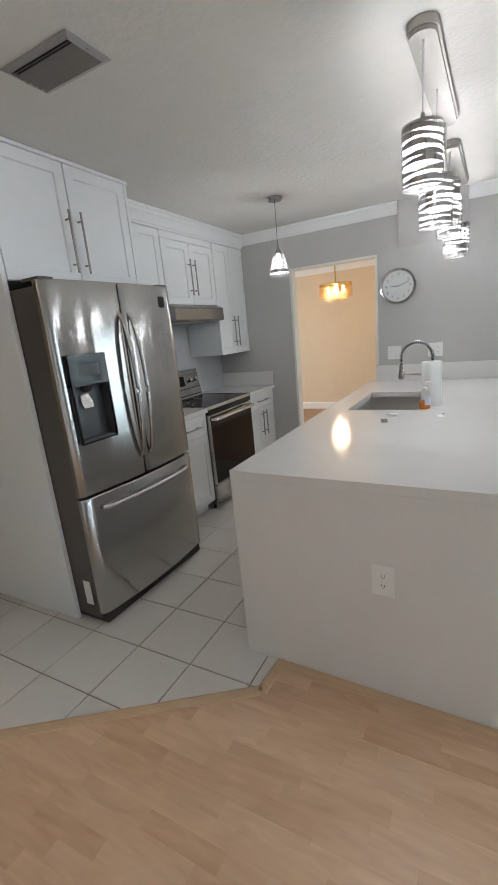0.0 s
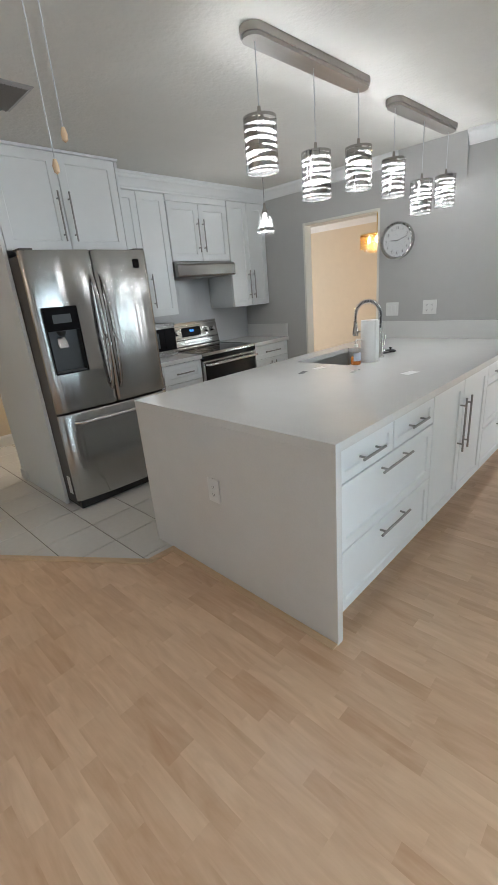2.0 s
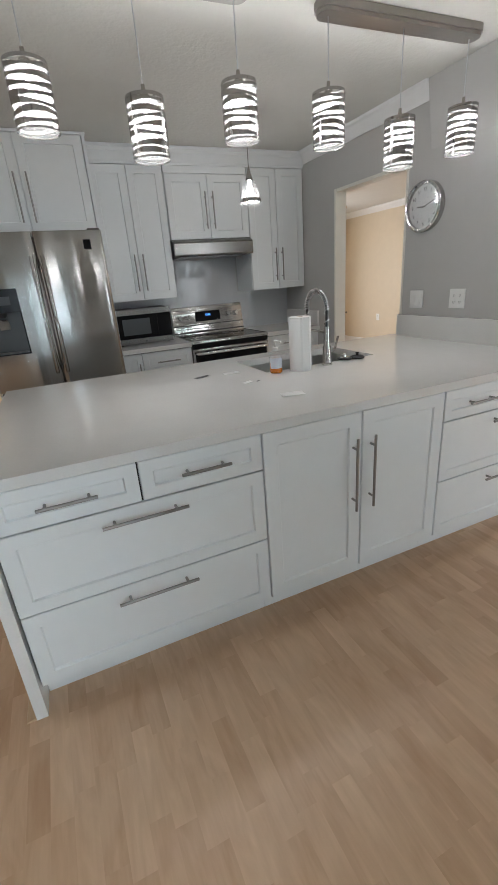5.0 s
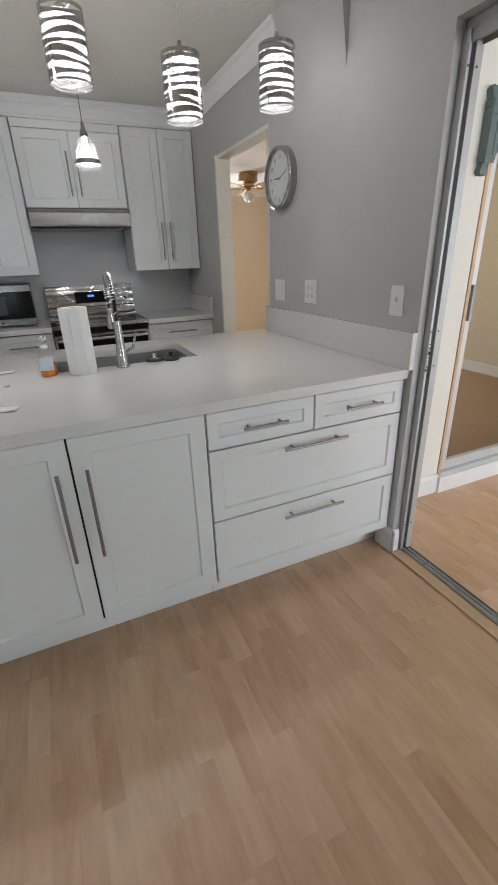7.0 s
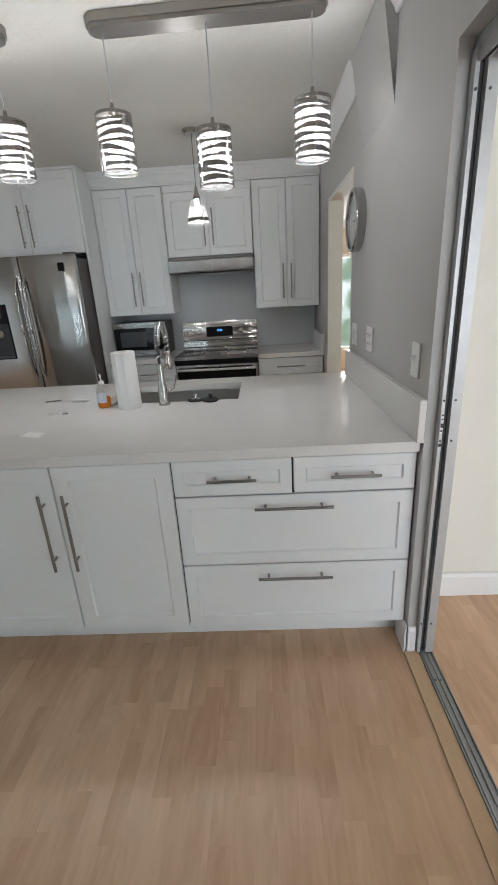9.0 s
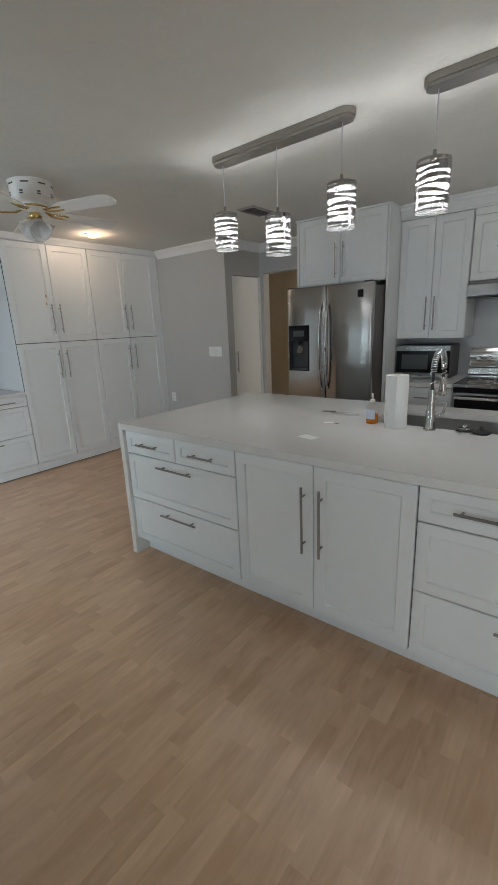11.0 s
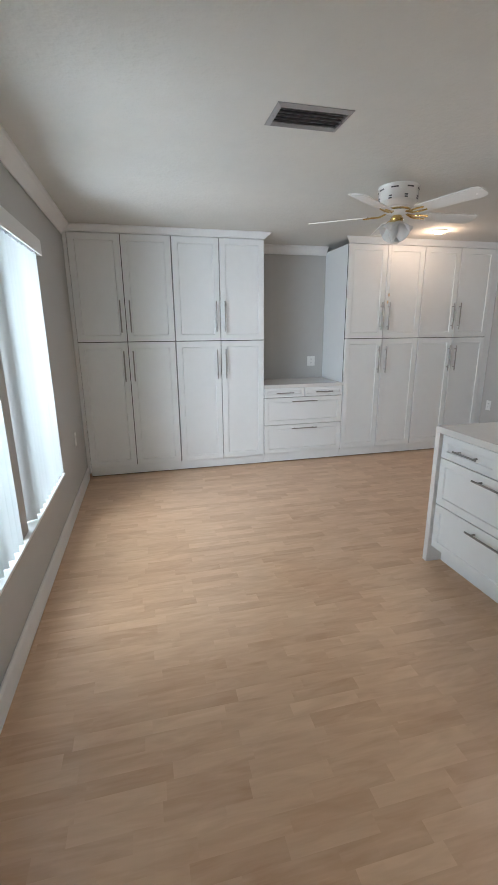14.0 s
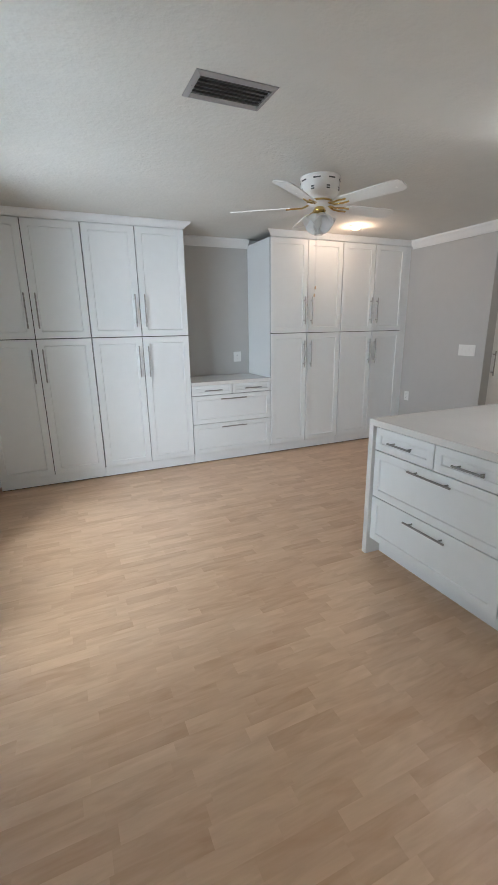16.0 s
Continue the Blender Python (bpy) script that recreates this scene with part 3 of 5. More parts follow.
slab = blocks((IXB, SX0, IY0, IY1, z0, CT), (SX1, IX, IY0, IY1, z0, CT), (SX0, SX1, IY0, SY0, z0, CT), (SX0, SX1, SY1, IY1, z0, CT))
bmesh.ops.remove_doubles(slab, verts=slab.verts[:], dist=0.0001)
part("slab", askew(slab), quartz, top)
part("waterfall_panel", askew(block(IXB, IX, IY0, IY0 + 0.038, 0.001, z0 - 0.0005, 0.002)), quartz, top)
mesh_thing("wall_upstand", block(-0.85, 0.462, NY - 0.024, NY - 0.001, CT + 0.0005, 1.066, 0.002), quartz, "white quartz upstand along the grey wall", "upstand")
outlet_at = pose(-0.275, IY0 + IY_WEST * (IX + 0.275) / (IX - IXB), 0.53, 0, 0, -math.degrees(math.atan2(IY_WEST, IX - IXB)))


def plate(name, label, m, w=0.075, h=0.12, kind="outlet", gangs=1):
    """A wall plate, front towards -y in its own frame."""
    p = thing(name, label, "wall plate", m)
    part("plate", block(-w / 2, w / 2, -0.007, -0.001, -h / 2, h / 2, 0.003), plate_white, p)
    for g in range(gangs):
        gx = (g - (gangs - 1) / 2) * 0.046
        if kind == "switch":
            part("rocker", block(gx - 0.016, gx + 0.016, -0.011, -0.0072, -0.033, 0.033, 0.002), plate_white, p)
        elif kind == "toggle":
            part("toggle", block(gx - 0.005, gx + 0.005, -0.02, -0.0072, -0.004, 0.014, 0.002), plate_white, p)
        else:
            for s in (-1, 1):
                part("socket", block(gx - 0.016, gx + 0.016, -0.009, -0.0072, s * 0.021 - 0.014, s * 0.021 + 0.014, 0.001), plate_white, p)
                part("slots", blocks((gx - 0.007, gx - 0.005, -0.0096, -0.0091, s * 0.021 - 0.004, s * 0.021 + 0.006), (gx + 0.005, gx + 0.007, -0.0096, -0.0091, s * 0.021 - 0.004, s * 0.021 + 0.006), (gx - 0.002, gx + 0.002, -0.0096, -0.0091, s * 0.021 - 0.010, s * 0.021 - 0.006)), slot_dark, p)
    return p


plate("island_outlet", "white outlet plate on the island end panel", outlet_at, 0.085, 0.13)
plate("wall_outlet", "white double outlet plate over the quartz upstand", pose(-0.335, NY, 1.182), 0.12, 0.12, "outlet", 2)
plate("blank_plate", "white switch plate on the grey wall", pose(-0.685, NY, 1.175), 0.12, 0.12, "switch", 2)
plate("light_switch", "white toggle switch plate beside the sliding door", pose(0.331, NY, 1.18), 0.075, 0.12, "toggle")
plate("switch_bank", "wide white four-gang switch plate", pose(SWX, 0.113, 1.18, 0, 0, 90), 0.21, 0.12, "switch", 4)
plate("low_outlet", "white outlet plate low on the grey wall", pose(SWX, -0.72, 0.56, 0, 0, 90))
plate("niche_outlet", "white outlet plate in the cabinet niche", pose(0.122, SY, 1.112, 0, 0, 180), 0.10, 0.12)
plate("window_outlet", "white outlet plate low on the window wall", pose(EX, -0.29, 0.56, 0, 0, 270))
plate("hall_outlet", "small white outlet plate on the tan wall", pose(-4.9, LIVY, 0.55))
jack = thing("cable_outlet", "small dark cable outlet on the tan living room wall", "wall outlet", pose(-5.88, LIVY, 0.6))
part("plate", block(-0.03, 0.03, -0.004, -0.0005, -0.045, 0.045, 0.001), wall_tan, jack)
part("socket", rod(0.02, 0.008, "y", (0, -0.0125, 0)), slot_dark, jack)
thermo = thing("thermostat", "small white thermostat on the tan hall wall", "thermostat", pose(HALLX, 0.60, 1.62, 0, 0, 90))
part("case", block(-0.06, 0.06, -0.025, -0.001, -0.045, 0.045, 0.006), plate_white, thermo)
part("screen", block(-0.03, 0.03, -0.0265, -0.0255, -0.012, 0.02), slot_dark, thermo)

# ---- kitchen run on the west wall ----
BX = -1.985                   # base carcass front
R0, R1 = 2.875, 3.625         # range
c = cabinet("base_cabinet", "white base cabinet beside the fridge with a drawer", R0 - 2.275, 0.59, 0.10, 0.875, pose(BX, 2.275, 0, 0, 0, FACE_E), "base cabinets", 0.1)
door_front(c, G, 0.155, 0.105, 0.868, 0.125, 0.69, 0.2)
drawer(c, 0.16, 0.597, 0.695, 0.868, 0.2)
door_front(c, 0.16, 0.597, 0.105, 0.69, 0.20, 0.52, 0.26)
c = cabinet("base_cabinet", "white base cabinet with a drawer and two doors", 4.205 - R1, 0.59, 0.10, 0.875, pose(BX, R1, 0, 0, 0, FACE_E), "base cabinets", 0.1)
w = 4.205 - R1
drawer(c, G, w - G, 0.722, 0.868, 0.25)
door_front(c, G, w / 2 - G, 0.105, 0.717, w / 2 - 0.04, 0.56, 0.26)
door_front(c, w / 2 + G, w - G, 0.105, 0.717, w / 2 + 0.04, 0.56, 0.26)
mesh_thing("counter_slab", block(WX + 0.001, -1.94, 2.275, R0 - 0.002, z0, CT, 0.002), quartz, "short white quartz counter under the microwave", "worktop")
mesh_thing("counter_slab", block(WX + 0.001, -1.94, R1 + 0.002, NY - 0.002, z0, CT, 0.002), quartz, "white quartz counter beside the range", "worktop")
mesh_thing("side_upstand", block(WX + 0.02, -1.95, NY - 0.022, NY - 0.001, CT + 0.0005, 1.06, 0.002), quartz, "low white quartz upstand", "upstand")

UX = -2.22                   # wall cabinet carcass front


def wall_cabinet(y0, y1, z0, z_door, label, h_len=0.29):
    w = y1 - y0
    c = thing("wall_cabinet", label, "cabinet", pose(UX, y0, 0, 0, 0, FACE_E), "wall cabinets")
    part("body", block(0.001, w - 0.001, 0.002, 0.36, z0, 2.315), cab_white, c)
    g = 0.0022
    hz = z0 + 0.075 + h_len / 2
    door_front(c, 0.004, w / 2 - g, z0, z_door, w / 2 - 0.035, hz, h_len)
    door_front(c, w / 2 + g, w - 0.004, z0, z_door, w / 2 + 0.035, hz, h_len)
    if z_door < 2.3:
        part("frieze", block(0.002, w - 0.002, -0.017, 0.0015, z_door + 0.005, 2.315, 0.001), cab_white, c)
    return c


wall_cabinet(2.275, 2.872, 1.292, 2.312, "tall white wall cabinet over the microwave")
wall_cabinet(2.876, 3.624, 1.760, 2.258, "short white wall cabinet over the range hood")
wall_cabinet(3.628, 4.204, 1.292, 2.312, "tall white wall cabinet in the corner")
crown2 = [(-0.36, 2.317), (0.004, 2.317), (0.008, 2.330), (0.016, 2.336), (0.024, 2.352), (0.048, 2.385), (0.056, 2.392), (0.058, 2.412), (0.066, 2.418), (0.066, 2.437), (-0.36, 2.437)]
mesh_thing("cabinet_crown", sweep(crown2, (UX + 0.02, 2.275), (UX + 0.02, NY - 0.002), (1, 0)), cab_white, "white crown moulding along the wall cabinets", "moulding")

# fridge housing
FXC = -1.955
w = 2.249 - 1.36
c = cabinet("fridge_cabinet", "deep white two-door cabinet over the fridge", w, 0.53, 1.82, 2.4195, pose(FXC, 1.36, 0, 0, 0, FACE_E), core=cab_white)
door_front(c, G, w / 2 - G, 1.822, 2.418, w / 2 - 0.04, 2.03, 0.31)
door_front(c, w / 2 + G, w - G, 1.822, 2.418, w / 2 + 0.04, 2.03, 0.31)
own = c.matrix_basis.inverted()
part("side_panel", block(-2.84, FXC + 0.02, 1.334, 1.358, 0.001, 2.42, 0.002), cab_white, c, "tall white end panel", at=own)
part("side_panel", block(WX + 0.001, FXC + 0.02, 2.251, 2.273, 0.001, 2.42, 0.002), cab_white, c, "tall white end panel", at=own)
part("cornice", block(WX + 0.001, FXC + 0.030, 1.328, 2.279, 2.4205, 2.437, 0.003), cab_white, c, at=own)

# ---- fridge ----
fr = thing("fridge", "stainless steel french-door fridge with a water dispenser", "fridge", pose(-1.676, 1.345, 0, 0, 0, FACE_E - 1.5))
FW = 0.895


def bowed(x0, x1, z0, z1, bow=0.034, seg=28, hole=None):
    """A door whose front bows out and whose corners are rounded; hole: (first column, last column, z, z) left open in its front."""
    bm = bmesh.new()
    cols = []
    for i in range(seg + 1):
        u = i / seg
        x = x0 + (x1 - x0) * u
        s = (x - FW / 2) / (FW / 2)
        edge = min(u, 1 - u) * (x1 - x0)
        rnd = 0.016 * max(0.0, 1 - edge / 0.028) ** 2
        y = bow * s * s + rnd
        mid = [(x, y, hole[2]), (x, y, hole[3])] if hole else []
        cols.append([bm.verts.new(p) for p in ((x, 0.075, z0), (x, y + 0.004, z0), (x, y, z0 + 0.006), *mid, (x, y, z1 - 0.006), (x, y + 0.004, z1), (x, 0.075, z1))])
    last = len(cols[0]) - 1
    for i, (a, b) in enumerate(zip(cols, cols[1:])):
        for k in range(last):
            if not (hole and k == 3 and hole[0] <= i < hole[1]):
                bm.faces.new((a[k], b[k], b[k + 1], a[k + 1]))
        bm.faces.new((a[last], b[last], b[0], a[0]))
    bm.faces.new(cols[0])
    bm.faces.new(cols[-1][::-1])
    return bm


part("body", block(0.010, FW - 0.006, 0.0835, 0.66, 0.04, 1.770, 0.004), fridge_side, fr, "dark grey cabinet")
for hx in (0.01, FW - 0.09):
    part("hinge_cover", block(hx, hx + 0.08, 0.045, 0.16, 1.7955, 1.808, 0.004), fridge_side, fr)
dz0, dz1 = 1.025, 1.450
COL = (FW / 2 - 0.003) / 28
dx0, dx1 = 3 * COL, 17 * COL
left = part("door", bowed(0.0, FW / 2 - 0.003, 0.754, 1.795, hole=(3, 17, dz0, dz1)), steel_v, fr, smooth=True)
right = part("door", bowed(FW / 2 + 0.003, FW, 0.754, 1.795), steel_v, fr, smooth=True)
low = part("freezer_drawer", bowed(0.0, FW, 0.08, 0.738), steel_v, fr, smooth=True)
part("kick_grille", block(0.02, FW - 0.02, 0.05, 0.3, 0.012, 0.076), black_matt, fr)
for fx in (0.06, FW - 0.06):
    part("foot", rod(0.018, 0.012, "z", (fx, 0.09, 0.0005)), black_matt, fr)
for d, hx in ((left, FW / 2 - 0.035), (right, FW / 2 + 0.035)):
    pts = [(hx, 0.004 - 0.062 * math.sin(math.pi * min(max(i / 24, 0.0), 1)) ** 0.45, 0.86 + 0.78 * i / 24) for i in range(25)]
    part("handle", tube(pts, 0.0125, 12), steel_h, d, "curved steel handle", True)
pts = [(0.10 + 0.70 * i / 24, 0.012 - 0.058 * math.sin(math.pi * i / 24) ** 0.35, 0.672) for i in range(25)]
part("handle", tube(pts, 0.0125, 12), chrome, low, "curved steel handle", True)
# dispenser
part("dispenser_niche", blocks((dx0, dx1, 0.060, 0.064, dz0, dz1), (dx0, dx0 + 0.005, 0.014, 0.060, dz0, dz1), (dx1 - 0.005, dx1, 0.008, 0.060, dz0, dz1),
                              (dx0 + 0.005, dx1 - 0.005, 0.010, 0.060, dz0, dz0 + 0.006)), dispenser_grey, left, "grey recessed niche")
part("dispenser_frame", blocks((dx0 - 0.003, dx0 + 0.004, 0.000, 0.0135, dz0, dz1), (dx1 - 0.004, dx1 + 0.003, 0.000, 0.0075, dz0, dz1), (dx0 - 0.003, dx1 + 0.003, 0.000, 0.0125, dz0 - 0.006, dz0)), black_gloss, left, "glossy black frame")
panel = part("control_panel", block(dx0 - 0.003, dx1 + 0.003, 0.000, 0.055, dz1 - 0.148, dz1 + 0.003, 0.003), black_gloss, left, "glossy black control panel")
part("display", block(dx0 + 0.05, dx1 - 0.05, -0.0016, -0.0002, dz1 - 0.10, dz1 - 0.045), dispenser_grey, panel)
part("dispenser_spout", lathe([(0.0, 0.0), (0.020, 0.0), (0.028, 0.012), (0.032, 0.030), (0.0, 0.030)], 24, ((dx0 + dx1) / 2 - 0.01, 0.032, dz1 - 0.180)), black_matt, left, smooth=True)
paddle = prism([(-0.030, 0.0), (0.030, 0.0), (0.034, 0.030), (0.024, 0.072), (-0.024, 0.072), (-0.034, 0.030)], -0.004, 0.004)
part("dispenser_paddle", paddle, hood_steel, left, "steel dispenser paddle", at=pose((dx0 + dx1) / 2 - 0.012, 0.036, dz1 - 0.262, 72, 0, 0))
part("drip_tray", block(dx0 + 0.02, dx1 - 0.02, 0.012, 0.050, dz0 + 0.0065, dz0 + 0.012, 0.002), slot_dark, left)
part("badge", block(FW - 0.135, FW - 0.085, 0.0155, 0.022, 1.675, 1.735, 0.001), black_gloss, right, "small black badge", at=pose(0, -0.0005, 0))
part("side_label", block(-0.0005, 0.0038, 0.12, 0.17, 0.12, 0.26), plate_white, fr, "white paper label")

mesh_thing("panel_skirting", block(-2.835, -2.70, 1.320, 1.3335, 0.001, 0.10, 0.003), trim_white, "short white skirting piece at the foot of the end panel", "skirting")

# ---- range ----
rg = thing("range", "stainless steel electric range with a black glass top", "range", pose(-1.935, R0 + 0.002, 0, 0, 0, FACE_E))
RW = R1 - R0 - 0.004
part("body", block(0, RW, 0.03, 0.63, 0.06, 0.895, 0.003), fridge_side, rg)
part("cooktop", block(0.004, RW - 0.004, 0.012, 0.56, 0.9, 0.917, 0.003), black_gloss, rg, "black glass cooktop")
part("cooktop_rim", blocks((0, RW, 0.0, 0.0115, 0.893, 0.92), (0, 0.0035, 0.0115, 0.56, 0.893, 0.92), (RW - 0.0035, RW, 0.0115, 0.56, 0.893, 0.92)), steel_h, rg)
for bx, by, br in ((0.19, 0.17, 0.105), (0.55, 0.17, 0.085), (0.19, 0.42, 0.075), (0.55, 0.42, 0.095)):
    ring_bm = lathe([(br - 0.003, 0.0), (br - 0.003, 0.0006), (br, 0.0006), (br, 0.0)], 40, (bx, by, 0.917))
    part("burner_ring", ring_bm, vent_paint, rg)
part("backguard", prism([(0.555, 0.897), (0.603, 1.183), (0.645, 1.183), (0.645, 0.897)], 0, RW), steel_h, rg, at=Matrix(((0, 0, 1, 0), (1, 0, 0, 0), (0, 1, 0, 0), (0, 0, 0, 1))))
tilt = pose(0, 0.5725, 1.0, -9.5, 0, 0)
for i, kx in enumerate((0.075, 0.165, 0.585, 0.675)):
    k = part("knob", lathe([(0.0, -0.034), (0.017, -0.034), (0.021, -0.030), (0.024, -0.004), (0.027, -0.002), (0.027, 0.0), (0.0, 0.0)], 24), chrome, rg, "chrome knob", True, at=tilt @ pose(kx, 0, 0.085, -90, 0, 0))
part("display", block(0.235, 0.50, -0.006, -0.0032, 0.035, 0.13, 0.001), black_gloss, rg, "black control display", at=tilt)
part("clock_digits", blocks(*[(0.345 + i * 0.014, 0.354 + i * 0.014, -0.0072, -0.0062, 0.085, 0.103) for i in range(4)]), led_blue, rg, "blue digits shown as bars", at=tilt)
part("trim_line", block(0.0, RW, -0.003, 0.002, 0.0, 0.008), black_matt, rg, at=tilt)
part("trim_line", block(0.0, RW, -0.003, 0.002, -0.068, -0.058), black_matt, rg, at=tilt)
part("control_face", block(0.012, RW - 0.012, -0.003, -0.0003, 0.014, 0.158, 0.001), steel_h, rg, at=tilt)
dr = part("oven_door", block(0.003, RW - 0.003, 0.0, 0.029, 0.235, 0.845, 0.004), steel_h, rg)
part("oven_window", block(0.02, RW - 0.02, -0.003, -0.0005, 0.245, 0.800, 0.002), black_gloss, dr, "black glass oven window")
oh = tube([(0.03, -0.004, 0.81), (0.035, -0.045, 0.81), (0.06, -0.052, 0.81), (RW - 0.06, -0.052, 0.81), (RW - 0.035, -0.045, 0.81), (RW - 0.03, -0.004, 0.81)], 0.013, 12)
part("oven_handle", oh, chrome, dr, "steel oven handle", True)
part("control_strip", block(0.003, RW - 0.003, 0.002, 0.029, 0.85, 0.892, 0.002), black_gloss, rg)
part("storage_drawer", block(0.003, RW - 0.003, 0.002, 0.029, 0.065, 0.228, 0.004), steel_h, rg)
for fx in (0.05, RW - 0.05):
    for fy in (0.08, 0.58):
        part("foot", rod(0.015, 0.059, "z", (fx, fy, 0.0005)), black_matt, rg)

# range hood
hd = thing("range_hood", "slim stainless steel range hood under the wall cabinet", "range hood", pose(-2.14, R0 + 0.002, 0, 0, 0, FACE_E))
prof = [(0.062, 1.757), (0.012, 1.738), (0.003, 1.730), (0.0, 1.722), (0.0, 1.634), (0.004, 1.624), (0.014, 1.619), (0.42, 1.617), (0.42, 1.757)]
part("canopy", prism(prof, 0, RW), hood_steel, hd, at=Matrix(((0, 0, 1, 0), (1, 0, 0, 0), (0, 1, 0, 0), (0, 0, 0, 1))))
part("filter", block(0.05, RW - 0.05, 0.05, 0.38, 1.612, 1.6165), handle_metal, hd)

# microwave
mw = thing("microwave", "stainless and black countertop microwave oven", "microwave", pose(-2.18, 2.281, CT + 0.001, 0, 0, FACE_E))
part("body", block(0, 0.495, 0.012, 0.36, 0.01, 0.308, 0.006), fridge_side, mw)
part("front_frame", blocks((0, 0.495, 0, 0.0115, 0.262, 0.308), (0, 0.495, 0, 0.0115, 0.01, 0.060), (0, 0.012, 0.0005, 0.0115, 0.0605, 0.2615)), hood_steel, mw, "satin steel front frame")
part("door_glass", block(0.0125, 0.372, 0.002, 0.0115, 0.0605, 0.2615, 0.001), black_gloss, mw)
part("door_window", block(0.065, 0.305, -0.0005, 0.0015, 0.092, 0.228), dispenser_grey, mw)
part("control_panel", block(0.374, 0.495, 0.002, 0.0115, 0.0605, 0.2615, 0.001), black_gloss, mw)
part("badge", rod(0.008, 0.001, "y", (0.25, -0.0012, 0.032)), slot_dark, mw)
for fx in (0.04, 0.46):
    for fy in (0.05, 0.31):
        part("foot", rod(0.012, 0.0095, "z", (fx, fy, 0.0)), black_matt, mw)

# ---- sink, faucet and things on the island ----
sk = thing("sink", "undermount stainless steel single-bowl sink", "sink", pose(0, 0, 0))
part("bowl", blocks((SX0 - 0.012, SX0 + 0.003, SY0 - 0.012, SY1 + 0.012, 0.71, z0 - 0.001), (SX1 - 0.003, SX1 + 0.012, SY0 - 0.012, SY1 + 0.012, 0.71, z0 - 0.001),
                    (SX0 + 0.003, SX1 - 0.003, SY0 - 0.012, SY0 + 0.003, 0.71, z0 - 0.001), (SX0 + 0.003, SX1 - 0.003, SY1 - 0.003, SY1 + 0.012, 0.71, z0 - 0.001),
                    (SX0 - 0.012, SX1 + 0.012, SY0 - 0.012, SY1 + 0.012, 0.702, 0.71)), sink_steel, sk)
part("drain", lathe([(0.0, 0.001), (0.035, 0.001), (0.045, 0.004), (0.045, 0.0)], 24, (-0.55, 3.16, 0.71)), chrome, sk)

fc = thing("faucet", "brushed nickel spring-neck kitchen faucet", "faucet", pose(-0.263, 3.152, CT))
part("base", lathe([(0.0, 0.0005), (0.030, 0.0005), (0.030, 0.008), (0.024, 0.012), (0.022, 0.10), (0.018, 0.11), (0.016, 0.21), (0.0, 0.21)], 24), nickel, fc, smooth=True)
arch = [(-0.0, 0, 0.20), (0, 0, 0.30)] + [(-0.10 + 0.10 * math.cos(a), 0, 0.30 + 0.095 * math.sin(a)) for a in [math.pi * i / 16 for i in range(1, 17)]] + [(-0.2, 0, 0.25)]
part("hose", tube(arch, 0.008, 10), black_matt, fc, smooth=True)
coil, n_turn = [], 30
for i in range(n_turn * 10 + 1):
    u = i / (n_turn * 10) * (len(arch) - 1)
    k = min(int(u), len(arch) - 2)
    a, b = Vector(arch[k]), Vector(arch[k + 1])
    p, d = a.lerp(b, u - k), (b - a).normalized()
    side = Vector((0, 1, 0))
    upv = d.cross(side)
    ang = i / 10 * 2 * math.pi
    coil.append(p + side * 0.0135 * math.cos(ang) + upv * 0.0135 * math.sin(ang))
part("spring", tube(coil, 0.0028, 5), chrome, fc, "steel coil spring", True)
part("spray_head", lathe([(0.0, 0.13), (0.014, 0.13), (0.016, 0.12), (0.013, 0.11), (0.020, 0.30 - 0.23), (0.022, 0.04), (0.018, 0.03), (0.0, 0.03)], 20, (-0.2, 0, 0.12)), nickel, fc, smooth=True)
part("support_arm", tube([(0, 0, 0.175), (-0.10, 0, 0.18), (-0.185, 0, 0.18)], 0.006, 10), nickel, fc, smooth=True)
part("lever", tube([(0.0, 0.02, 0.07), (0.0, 0.055, 0.085), (0.0, 0.075, 0.15)], 0.006, 10), nickel, fc, smooth=True)

pt = thing("paper_towel_roll", "white paper towel roll standing on the worktop", "paper towel", pose(-0.254, 2.976, CT + 0.0005))
part("roll", lathe([(0.019, 0.0), (0.058, 0.0), (0.0585, 0.004), (0.0585, 0.275), (0.056, 0.279), (0.021, 0.279), (0.019, 0.275), (0.019, 0.0)], 40), paper, pt, smooth=True)
part("core", lathe([(0.0185, 0.001), (0.0185, 0.278), (0.0165, 0.278), (0.0165, 0.001)], 24), trim_wood, pt)
part("loose_sheet", prism([(0.052, -0.028), (0.0605, -0.020), (0.062, 0.02), (0.0605, 0.02), (0.059, -0.018)], 0.001, 0.278), paper, pt)

sp = thing("soap_bottle", "clear pump bottle with orange hand soap", "soap bottle", pose(-0.277, 2.836, CT + 0.0005))
part("bottle", lathe([(0.0, 0.0), (0.030, 0.0), (0.034, 0.004), (0.034, 0.06), (0.032, 0.09), (0.022, 0.108), (0.012, 0.114), (0.012, 0.122)], 28), clear_glass, sp, smooth=True)
part("soap", lathe([(0.0, 0.002), (0.031, 0.003), (0.0325, 0.006), (0.0325, 0.052), (0.0, 0.052)], 28), orange_soap, sp, "orange liquid soap", True)
part("label", prism([(0.034 * 1.01 * math.cos(a), 0.034 * 1.01 * math.sin(a)) for a in [radians(-85 + 13 * i) for i in range(11)]] + [(0.0335 * math.cos(a), 0.0335 * math.sin(a)) for a in [radians(45 - 13 * i) for i in range(11)]], 0.028, 0.082), label_blue, sp, "pale blue label")
